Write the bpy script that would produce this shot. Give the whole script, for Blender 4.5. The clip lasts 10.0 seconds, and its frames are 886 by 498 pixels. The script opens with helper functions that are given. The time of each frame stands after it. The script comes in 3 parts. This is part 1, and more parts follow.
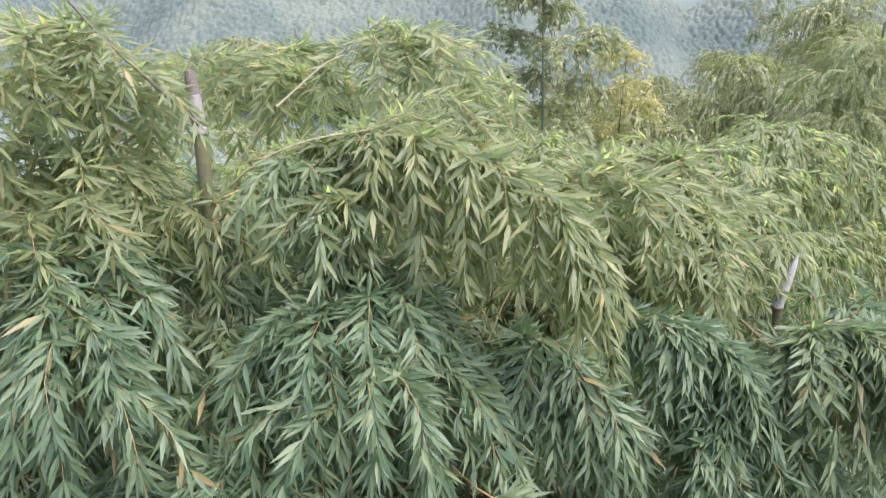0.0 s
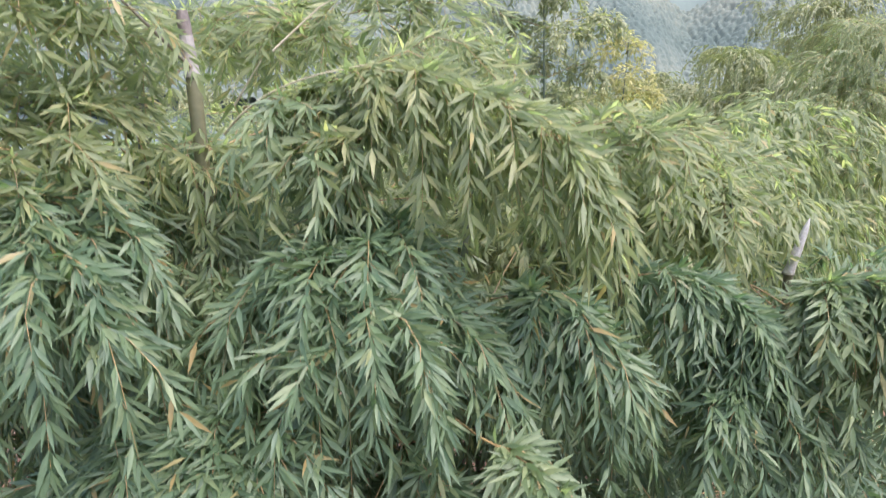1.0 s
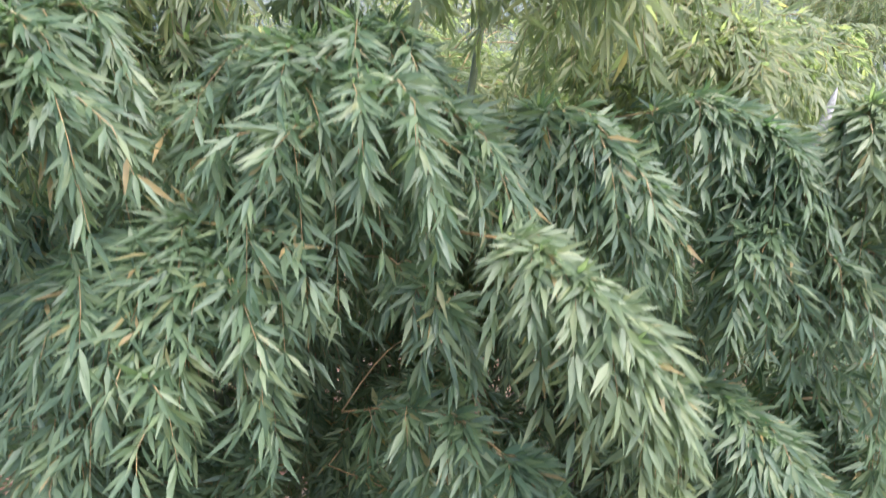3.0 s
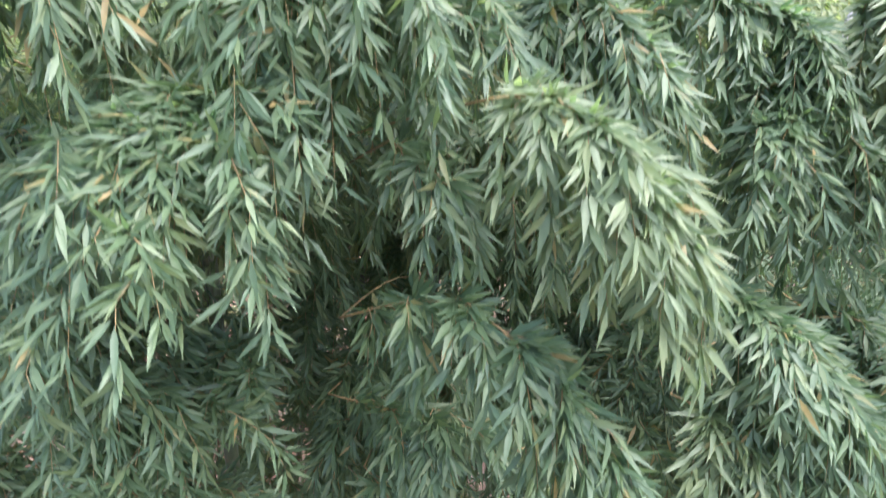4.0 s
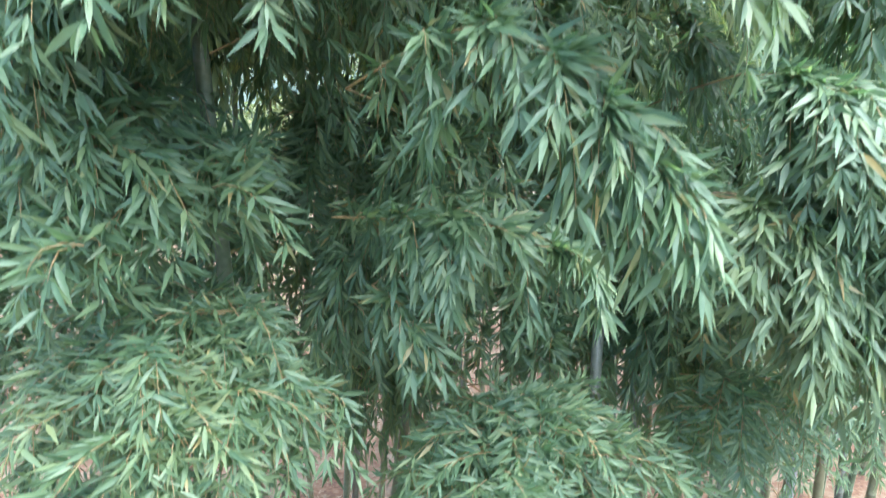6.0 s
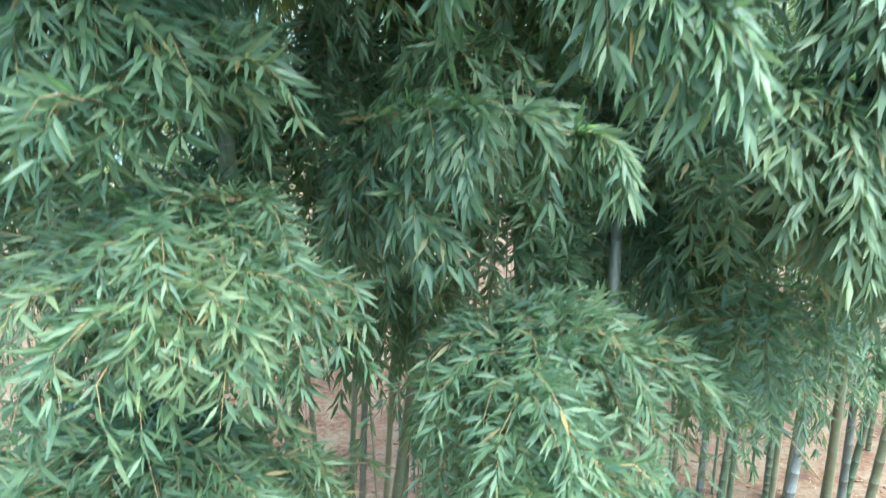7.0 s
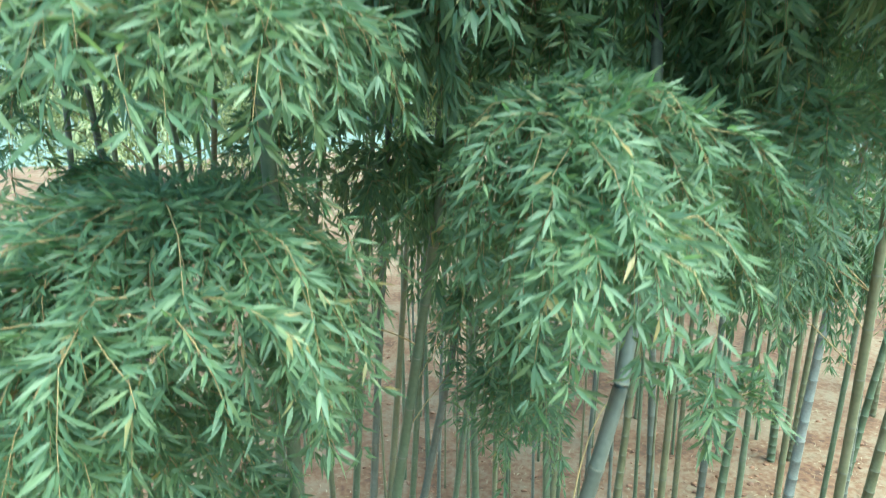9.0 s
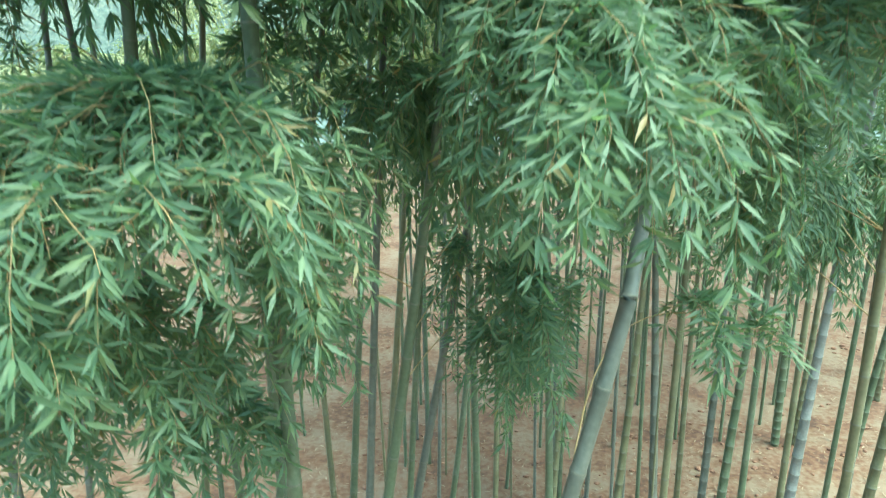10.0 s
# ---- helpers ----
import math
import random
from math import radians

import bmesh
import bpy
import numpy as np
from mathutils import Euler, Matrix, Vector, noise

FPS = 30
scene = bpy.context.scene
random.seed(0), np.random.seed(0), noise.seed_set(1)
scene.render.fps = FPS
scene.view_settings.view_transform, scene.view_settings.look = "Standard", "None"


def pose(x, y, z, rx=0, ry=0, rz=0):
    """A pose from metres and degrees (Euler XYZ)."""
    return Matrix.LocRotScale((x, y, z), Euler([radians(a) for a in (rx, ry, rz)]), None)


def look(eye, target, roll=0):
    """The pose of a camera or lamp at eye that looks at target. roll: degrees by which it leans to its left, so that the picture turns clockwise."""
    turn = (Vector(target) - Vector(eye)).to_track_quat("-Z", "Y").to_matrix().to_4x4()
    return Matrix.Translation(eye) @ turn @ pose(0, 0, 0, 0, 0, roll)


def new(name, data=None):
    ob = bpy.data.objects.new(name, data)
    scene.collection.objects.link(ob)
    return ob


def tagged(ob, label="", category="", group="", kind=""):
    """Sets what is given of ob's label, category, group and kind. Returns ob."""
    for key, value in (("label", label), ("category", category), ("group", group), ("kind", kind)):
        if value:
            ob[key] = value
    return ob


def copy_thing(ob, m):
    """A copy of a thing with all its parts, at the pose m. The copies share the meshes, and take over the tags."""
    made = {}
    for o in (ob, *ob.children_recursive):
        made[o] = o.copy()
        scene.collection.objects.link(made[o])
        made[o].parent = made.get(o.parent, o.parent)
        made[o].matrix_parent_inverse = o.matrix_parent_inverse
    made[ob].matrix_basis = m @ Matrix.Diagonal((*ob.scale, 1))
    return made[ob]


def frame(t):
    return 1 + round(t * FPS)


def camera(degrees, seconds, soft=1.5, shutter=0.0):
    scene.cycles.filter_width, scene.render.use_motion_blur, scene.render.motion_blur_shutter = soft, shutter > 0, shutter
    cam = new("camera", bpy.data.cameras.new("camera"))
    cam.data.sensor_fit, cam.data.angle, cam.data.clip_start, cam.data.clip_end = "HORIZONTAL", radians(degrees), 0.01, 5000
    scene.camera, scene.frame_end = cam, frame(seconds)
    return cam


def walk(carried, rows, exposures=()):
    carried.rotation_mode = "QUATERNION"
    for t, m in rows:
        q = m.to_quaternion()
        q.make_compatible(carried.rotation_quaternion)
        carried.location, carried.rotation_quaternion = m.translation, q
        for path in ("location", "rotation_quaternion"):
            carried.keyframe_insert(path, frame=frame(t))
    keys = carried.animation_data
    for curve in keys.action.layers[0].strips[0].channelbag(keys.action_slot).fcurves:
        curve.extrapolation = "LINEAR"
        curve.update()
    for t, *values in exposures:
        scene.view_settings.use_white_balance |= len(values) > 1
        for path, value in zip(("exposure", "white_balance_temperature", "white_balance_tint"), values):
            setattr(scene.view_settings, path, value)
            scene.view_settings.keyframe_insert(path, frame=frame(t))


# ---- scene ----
# Camera: a slow descent beside a bamboo grove. Rows: seconds, place, yaw, pitch, roll.
ROWS = [
    (0.0, 0.009, -0.010, 13.758, 0.06, -16.93, -0.24), (0.5, 0.004, 0.008, 13.651, 0.08, -16.85, -0.30),
    (1.0, -0.003, 0.027, 13.489, 0.06, -16.71, -0.32), (1.5, 0.001, 0.041, 13.306, 0.05, -16.60, -0.36),
    (2.0, 0.006, 0.060, 13.108, 0.05, -16.55, -0.40), (2.5, 0.002, 0.080, 12.884, 0.02, -16.52, -0.36),
    (4.0, -0.001, 0.085, 12.160, 0.55, -15.23, -1.18), (4.5, -0.012, 0.099, 11.929, 0.50, -15.22, -1.17),
    (5.0, -0.032, 0.108, 11.704, 0.44, -15.25, -1.17), (5.5, -0.062, 0.110, 11.472, 0.40, -15.20, -1.22),
    (7.0, -0.152, 0.108, 10.872, 0.69, -16.39, -1.44), (7.5, -0.205, 0.093, 10.654, 0.62, -16.53, -1.33),
    (8.0, -0.260, 0.067, 10.429, 0.53, -16.66, -1.13), (8.5, -0.304, 0.046, 10.222, 0.55, -17.02, -0.90),
    (9.0, -0.326, 0.044, 10.011, 0.57, -17.18, -0.92), (9.5, -0.328, 0.060, 9.802, 0.55, -17.21, -1.14),
    (10.0, -0.321, 0.084, 9.594, 0.54, -17.18, -1.34)]


def aimed(x, y, z, yaw, pitch, roll):
    a, b = radians(yaw), radians(pitch)
    way = Vector((-math.sin(a) * math.cos(b), math.cos(a) * math.cos(b), math.sin(b)))
    return look((x, y, z), Vector((x, y, z)) + way, roll)


cam = camera(70, 10.0, soft=1.25, shutter=0.7)
walk(cam, [(r[0], aimed(*r[1:])) for r in ROWS], exposures=[(0.0, 1.68, 6200, 20), (2.5, 1.86, 6150, 20), (4.0, 2.25, 5950, 16), (5.5, 2.64, 5600, 7), (7.5, 2.53, 5370, -13), (10.0, 2.3, 5650, -25)])

# ---- light: a bright, thinly veiled sky, veiled wide sun over the open side ----
SUN_UP, SUN_ROUND = radians(66), radians(122)
world = bpy.data.worlds.new("sky")
scene.world = world
world.use_nodes = True
wn = world.node_tree.nodes
sky = wn.new("ShaderNodeTexSky")
sky.sky_type, sky.sun_disc, sky.sun_elevation, sky.sun_rotation = "NISHITA", False, SUN_UP, SUN_ROUND
sky.air_density, sky.dust_density = 1.0, 3.0
wn["Background"].inputs["Strength"].default_value = 0.15
world.node_tree.links.new(sky.outputs["Color"], wn["Background"].inputs["Color"])
sun = new("sun", bpy.data.lights.new("sun", "SUN"))
sun.data.energy, sun.data.angle, sun.data.color = 2.3, radians(55), (1.0, 0.97, 0.92)
sun.matrix_world = look((math.sin(SUN_ROUND) * math.cos(SUN_UP) * 50, math.cos(SUN_ROUND) * math.cos(SUN_UP) * 50, math.sin(SUN_UP) * 50), (0, 0, 0))


# ---- materials ----
def material(name):
    m = bpy.data.materials.new(name)
    m.use_nodes = True
    return m, m.node_tree.nodes, m.node_tree.links, m.node_tree.nodes["Principled BSDF"]


def ramp(nodes, stops):
    r = nodes.new("ShaderNodeValToRGB")
    while len(r.color_ramp.elements) < len(stops):
        r.color_ramp.elements.new(0.5)
    for e, (at, c) in zip(r.color_ramp.elements, stops):
        e.position, e.color = at, (*c, 1)
    return r


def leaf_material(name, stops, glow=0.35, rough=0.46):
    """Bamboo leaf: each blade takes its own green, light shines through it, a paler bloom in blotches."""
    m, n, l, b = material(name)
    geo, info = n.new("ShaderNodeNewGeometry"), n.new("ShaderNodeObjectInfo")
    add, frac = n.new("ShaderNodeMath"), n.new("ShaderNodeMath")
    add.operation, frac.operation = "ADD", "FRACT"
    l.new(geo.outputs["Random Per Island"], add.inputs[0])
    l.new(info.outputs["Random"], add.inputs[1])
    l.new(add.outputs[0], frac.inputs[0])
    r = ramp(n, stops)
    l.new(frac.outputs[0], r.inputs[0])
    noi = n.new("ShaderNodeTexNoise")
    noi.inputs["Scale"].default_value, noi.inputs["Detail"].default_value = 45, 3
    l.new(geo.outputs["Position"], noi.inputs["Vector"])
    hsv = n.new("ShaderNodeHueSaturation")
    mr = n.new("ShaderNodeMapRange")
    mr.inputs["To Min"].default_value, mr.inputs["To Max"].default_value = 0.82, 1.18
    l.new(noi.outputs["Fac"], mr.inputs["Value"])
    l.new(mr.outputs[0], hsv.inputs["Value"])
    l.new(r.outputs["Color"], hsv.inputs["Color"])
    l.new(hsv.outputs["Color"], b.inputs["Base Color"])
    b.inputs["Roughness"].default_value, b.inputs["Specular IOR Level"].default_value = rough, 0.55
    tr, mix = n.new("ShaderNodeBsdfTranslucent"), n.new("ShaderNodeMixShader")
    warm = n.new("ShaderNodeMixRGB")
    warm.blend_type, warm.inputs[0].default_value = "MULTIPLY", 1.0
    warm.inputs[2].default_value = (1.12, 1.28, 0.78, 1)
    l.new(hsv.outputs["Color"], warm.inputs[1])
    l.new(warm.outputs[0], tr.inputs["Color"])
    mix.inputs[0].default_value = glow
    l.new(b.outputs[0], mix.inputs[1])
    l.new(tr.outputs[0], mix.inputs[2])
    l.new(mix.outputs[0], n["Material Output"].inputs["Surface"])
    return m


# Young yellow-green, lifted further: sun on the upper sprays is put into the colour.
LEAF_TOP = leaf_material("bamboo_leaf_young_sunlit", [(0.0, (0.19, 0.232, 0.121)), (0.4, (0.245, 0.284, 0.149)), (0.8, (0.31, 0.335, 0.171)), (0.98, (0.39, 0.385, 0.187)), (0.996, (0.47, 0.365, 0.182))], 0.64)
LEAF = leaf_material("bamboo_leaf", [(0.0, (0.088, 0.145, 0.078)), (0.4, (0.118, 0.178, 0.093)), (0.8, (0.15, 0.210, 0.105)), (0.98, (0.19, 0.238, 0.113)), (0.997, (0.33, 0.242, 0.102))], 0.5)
# Half step towards LEAF_TOP: partial sun on outer sprays, carried by the colour.
LEAF_MID = leaf_material("bamboo_leaf_part_sunlit", [(0.0, (0.125, 0.178, 0.092)), (0.4, (0.158, 0.212, 0.108)), (0.8, (0.198, 0.248, 0.125)), (0.98, (0.25, 0.29, 0.14)), (0.997, (0.38, 0.29, 0.13))], 0.52)
# Paler copy for far crowns: sunshine and distance haze are put into its colour.
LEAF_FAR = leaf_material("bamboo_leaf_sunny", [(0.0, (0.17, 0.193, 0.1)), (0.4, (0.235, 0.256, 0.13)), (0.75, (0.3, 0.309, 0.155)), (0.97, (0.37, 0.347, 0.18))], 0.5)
LEAF_YELLOW = leaf_material("bamboo_leaf_yellowing", [(0.0, (0.27, 0.265, 0.11)), (0.5, (0.38, 0.35, 0.14)), (0.95, (0.46, 0.4, 0.17))], 0.5)


def noisy(name, stops, scale, rough, bump=0.0, fine=None, vector="Object"):
    """A surface whose colour wanders through the stops at one scale, with finer grain and relief."""
    m, n, l, b = material(name)
    co = n.new("ShaderNodeTexCoord")
    a, c = n.new("ShaderNodeTexNoise"), n.new("ShaderNodeTexNoise")
    a.inputs["Scale"].default_value, a.inputs["Detail"].default_value = scale, 8
    c.inputs["Scale"].default_value, c.inputs["Detail"].default_value = fine or scale * 9, 6
    mix = n.new("ShaderNodeMath")
    mix.operation = "MULTIPLY_ADD"
    mix.inputs[1].default_value, mix.inputs[2].default_value = 0.45, 0.0
    sm = n.new("ShaderNodeMath")
    sm.operation = "MULTIPLY_ADD"
    sm.inputs[1].default_value = 0.55
    for t in (a, c):
        l.new(co.outputs[vector], t.inputs["Vector"])
    l.new(c.outputs["Fac"], mix.inputs[0])
    l.new(a.outputs["Fac"], sm.inputs[0])
    l.new(mix.outputs[0], sm.inputs[2])
    r = ramp(n, stops)
    l.new(sm.outputs[0], r.inputs[0])
    l.new(r.outputs["Color"], b.inputs["Base Color"])
    b.inputs["Roughness"].default_value = rough
    if bump:
        bp = n.new("ShaderNodeBump")
        bp.inputs["Strength"].default_value, bp.inputs["Distance"].default_value = bump, 0.03
        l.new(c.outputs["Fac"], bp.inputs["Height"])
        l.new(bp.outputs[0], b.inputs["Normal"])
    return m


CULM = noisy("culm_green", [(0.3, (0.05, 0.072, 0.036)), (0.5, (0.085, 0.108, 0.06)), (0.7, (0.14, 0.152, 0.1))], 2.2, 0.45, 0.1, 30)
CULM_TAN = noisy("culm_ripening", [(0.3, (0.075, 0.078, 0.04)), (0.5, (0.12, 0.118, 0.062)), (0.7, (0.17, 0.155, 0.09))], 2.2, 0.45, 0.1, 30)
CULM_GREY = noisy("culm_weathered", [(0.3, (0.06, 0.066, 0.05)), (0.5, (0.1, 0.106, 0.082)), (0.7, (0.15, 0.15, 0.122))], 2.2, 0.5, 0.1, 30)
CULM_PALE = noisy("culm_grey_bloom", [(0.3, (0.13, 0.135, 0.11)), (0.55, (0.21, 0.21, 0.185)), (0.75, (0.28, 0.28, 0.25))], 2.5, 0.6, 0.1, 30)
NODE = noisy("culm_node", [(0.3, (0.08, 0.075, 0.05)), (0.7, (0.18, 0.18, 0.135))], 12, 0.6, 0.1)
TWIG = noisy("twig", [(0.3, (0.16, 0.12, 0.055)), (0.6, (0.33, 0.22, 0.09))], 6, 0.6)
SHEATH = noisy("culm_sheath", [(0.3, (0.25, 0.235, 0.21)), (0.5, (0.38, 0.365, 0.33)), (0.7, (0.48, 0.465, 0.43))], 9, 0.6, 0.3, 60)
SHEATH_OLD = noisy("culm_sheath_weathered", [(0.3, (0.17, 0.15, 0.13)), (0.5, (0.27, 0.245, 0.22)), (0.7, (0.36, 0.335, 0.31))], 9, 0.6, 0.3, 60)
SHEATH_TIP = noisy("culm_sheath_tip", [(0.3, (0.075, 0.06, 0.05)), (0.7, (0.17, 0.14, 0.12))], 12, 0.65, 0.3, 60)
SHEATH_DEAD = noisy("dead_sheath", [(0.3, (0.1, 0.025, 0.02)), (0.7, (0.25, 0.08, 0.05))], 14, 0.7, 0.3, 60)
TWIG_GREY = noisy("branch_grey", [(0.3, (0.1, 0.085, 0.06)), (0.7, (0.2, 0.175, 0.13))], 9, 0.7, 0.2, 50)
TWIG_PALE = noisy("branch_pale", [(0.3, (0.38, 0.32, 0.2)), (0.7, (0.55, 0.48, 0.32))], 9, 0.6, 0.1, 50)
SOIL = noisy("leaf_littered_soil", [(0.38, (0.06, 0.028, 0.015)), (0.46, (0.11, 0.052, 0.025)), (0.51, (0.13, 0.077, 0.044)), (0.59, (0.155, 0.11, 0.07))], 0.8, 0.9, 0.6, 7)
LITTER = leaf_material("fallen_leaf", [(0.0, (0.1, 0.055, 0.03)), (0.4, (0.16, 0.1, 0.058)), (0.8, (0.21, 0.155, 0.1)), (1.0, (0.28, 0.23, 0.16))], 0.1, 0.8)
CLOD = noisy("red_soil_clod", [(0.3, (0.09, 0.045, 0.03)), (0.7, (0.25, 0.13, 0.075))], 8, 0.95, 0.3)
# Both far tones are bluish: the valley's haze is put into the base colour.
FOREST = noisy("forest_crowns_hazed", [(0.4, (0.055, 0.078, 0.066)), (0.5, (0.08, 0.102, 0.084)), (0.6, (0.115, 0.13, 0.1))], 0.03, 0.95, 0.4, 0.6)
FLOOR_FAR = noisy("forest_floor_hazed", [(0.3, (0.09, 0.12, 0.105)), (0.7, (0.12, 0.15, 0.13))], 0.05, 0.95)


# ---- mesh helpers ----
def mesh_of(name, verts, faces, mat, smooth=False):
    """verts: (n, 3) array; faces: (m, 3) or (m, 4) array."""
    faces = np.asarray(faces)
    me = bpy.data.meshes.new(name)
    k = faces.shape[1]
    me.vertices.add(len(verts))
    me.vertices.foreach_set("co", np.asarray(verts, np.float32).ravel())
    me.loops.add(faces.size)
    me.loops.foreach_set("vertex_index", faces.astype(np.int32).ravel())
    me.polygons.add(len(faces))
    me.polygons.foreach_set("loop_start", np.arange(0, faces.size, k, dtype=np.int32))
    me.update(calc_edges=True)
    if smooth:
        me.polygons.foreach_set("use_smooth", np.ones(len(faces), bool))
    me.materials.append(mat)
    return me


def part(name, me, parent, label="", kind=""):
    ob = new(name, me)
    ob.parent = parent
    return tagged(ob, label, kind=kind)


def unit(a):
    return a / np.maximum(np.linalg.norm(a, axis=-1, keepdims=True), 1e-9)


def tubes(paths, radii, sides=4):
    """Open tubes along paths (n, k, 3) with radii (n, k): verts and quads."""
    paths, radii = np.asarray(paths, float), np.asarray(radii, float)
    n, k, _ = paths.shape
    tan = unit(np.gradient(paths, axis=1))
    ref = np.where(np.abs(tan[..., 2:3]) > 0.9, np.array([1.0, 0, 0]), np.array([0, 0, 1.0]))
    u = unit(np.cross(tan, ref))
    w = np.cross(tan, u)
    ang = np.arange(sides) * 2 * np.pi / sides
    ring = u[:, :, None] * np.cos(ang)[:, None] + w[:, :, None] * np.sin(ang)[:, None]
    v = paths[:, :, None] + ring * radii[:, :, None, None]
    i = np.arange(n * k * sides).reshape(n, k, sides)
    f = np.stack([i[:, :-1], np.roll(i, -1, 2)[:, :-1], np.roll(i, -1, 2)[:, 1:], i[:, 1:]], -1)
    return v.reshape(-1, 3), f.reshape(-1, 4)


BLADE = np.array([[0, 0, 0], [-0.46, 0.27, 0.1], [0, 0.27, 0], [0.46, 0.27, 0.1], [-0.4, 0.62, 0.08], [0, 0.62, 0], [0.4, 0.62, 0.08], [0, 1, 0]])
BLADE_FACES = np.array([[0, 2, 1], [0, 3, 2], [1, 2, 5], [1, 5, 4], [2, 3, 6], [2, 6, 5], [4, 5, 7], [5, 6, 7]])
SIMPLE = np.array([[0, 0, 0], [-0.52, 0.36, 0.12], [0, 0.4, 0], [0.52, 0.36, 0.12], [0, 1, 0]])
SIMPLE_FACES = np.array([[0, 2, 1], [0, 3, 2], [1, 2, 4], [2, 3, 4]])
PLAIN = np.array([[0, 0, 0], [-0.5, 0.38, 0.05], [0.5, 0.38, 0.05], [0, 1, 0]])
PLAIN_FACES = np.array([[0, 2, 1], [1, 2, 3]])
SHAPES = {3: (BLADE, BLADE_FACES), 2: (SIMPLE, SIMPLE_FACES), 1: (PLAIN, PLAIN_FACES)}


def blades(base, way, normal, length, width, sag, detail=3):
    """Lance-shaped leaves, creased along the midrib and sagging towards the tip."""
    shape, faces = SHAPES[detail]
    side = unit(np.cross(way, normal))
    nor = np.cross(side, way)
    x, y, z = shape[:, 0], shape[:, 1], shape[:, 2]
    v = (base[:, None] + side[:, None] * (x * width[:, None])[..., None] + way[:, None] * (y * length[:, None])[..., None]
         + nor[:, None] * ((z * width[:, None] * 1.2) - (y ** 2) * (sag * length)[:, None])[..., None])
    f = faces[None] + (np.arange(len(base)) * len(shape))[:, None, None]
    return v.reshape(-1, 3), f.reshape(-1, 3)


def twigs_and_leaves(rng, apex, left, right, front, back, fall, count, size, step=0.07, per=5, ahead=0.72, droop=0.28, splay=1.5, fat=1.0):
    """A drooping mound: some twigs leave the apex itself, others leave shoulders lower on the mound; all arch over and hang,
    with fans of leaves along them."""
    apex = np.array(apex, float)

    def around(n):
        phi = np.where(rng.random(n) < ahead, rng.uniform(np.pi, 2 * np.pi, n), rng.uniform(0, np.pi, n))
        c, s = np.cos(phi), np.sin(phi)
        return np.stack([c * np.where(c > 0, right, left), s * np.where(s < 0, front, back), 0 * c], -1)

    subs = max(3, count // 9)
    sk = np.sqrt(rng.uniform(0.02, 0.6, subs))
    sub_way = around(subs)
    sub = apex + sub_way * sk[:, None] + np.stack([0 * sk, 0 * sk, -fall * 0.72 * sk ** 1.7 + rng.normal(0, 0.03, subs)], -1)
    which = rng.integers(0, subs, count)
    main = rng.random(count) < 0.38
    k = np.sqrt(rng.uniform(0.04, 1, count))
    hor = around(count) * k[:, None]
    low = unit(sub_way[which]) * 0.16 + rng.normal(0, 0.13, (count, 3)) * [1, 0.8, 0]
    hor = np.where(main[:, None], hor, low * (left + right + front) / 1.4)
    start = np.where(main[:, None], apex + np.stack([rng.normal(0, 0.1, count) * (left + right), rng.uniform(-0.15, 0.5, count) * back, -rng.random(count) ** 2 * 0.25 * fall], -1),
                     sub[which] + rng.normal(0, 0.035, (count, 3)))
    drop = np.where(main, fall * rng.uniform(0.35, 0.95, count) * (0.45 + 0.55 * k), fall * rng.uniform(0.16, 0.5, count))
    rise = rng.uniform(0.05, 0.25, count) * np.linalg.norm(hor, axis=1)
    v = np.linspace(0, 1, 9)
    path = start[:, None] + hor[:, None] * (1 - (1 - v) ** 1.45)[:, None]
    path[..., 2] += rise[:, None] * 4 * v * (1 - v) - drop[:, None] * v ** 1.9
    path += np.cumsum(rng.normal(0, 0.011, path.shape), axis=1)
    return path, leaf_fans(rng, path, apex + np.array([0, back * 0.5, -fall * 0.75]), size, step, per, ahead > 0.6, droop, splay, fat)


def leaf_fans(rng, path, core, size, step, per, facing, droop, splay, fat):
    """Leaves along twigs: they stand in two ranks, point forward along the twig and hang, and close it with a small fan."""
    seg = np.linalg.norm(np.diff(path, axis=1), axis=2).sum(1)
    base, tang, rank = [], [], []
    for i in range(len(path)):
        m = max(2, int(seg[i] / step))
        at = np.clip(np.linspace(0.06, 1.0, m) + rng.uniform(-0.03, 0.03, m), 0, 1) * 8
        j = np.minimum(at.astype(int), 7)
        d = path[i, j + 1] - path[i, j]
        p = path[i, j] + d * (at - j)[:, None]
        base.append(np.repeat(p, per, 0))
        tang.append(np.repeat(unit(d), per, 0))
        rank.append(np.arange(m * per) % 2)
    base, tang, rank = np.concatenate(base), np.concatenate(tang), np.concatenate(rank)
    n = len(base)
    out = unit(np.cross(tang, np.array([0, 0, 1.0])) + 1e-4)
    turn = np.where(rng.random(n) < 0.6, rank * np.pi + rng.normal(0, 0.5, n), rng.uniform(0, 2 * np.pi, n))
    cone = rng.uniform(0.2, splay, n)
    w = np.cross(tang, out)
    away = unit(base - core)
    way = unit(tang * 0.8 + (out * np.cos(turn)[:, None] + w * np.sin(turn)[:, None] * 0.6) * cone[:, None] + away * 0.35 + np.array([0, 0, -droop]) + rng.normal(0, 0.13, (n, 3)))
    normal = unit(away * 0.8 + np.array([0, -0.45 if facing else 0, 0.2]) + rng.normal(0, 0.36, (n, 3)))
    length = rng.triangular(0.055, 0.115, 0.17, n) * size
    width = length * rng.uniform(0.125, 0.165, n) * fat
    base = base + way * rng.uniform(0.0, 0.025, n)[:, None]
    return base, way, normal, length, width, rng.uniform(0.02, 0.25, n)


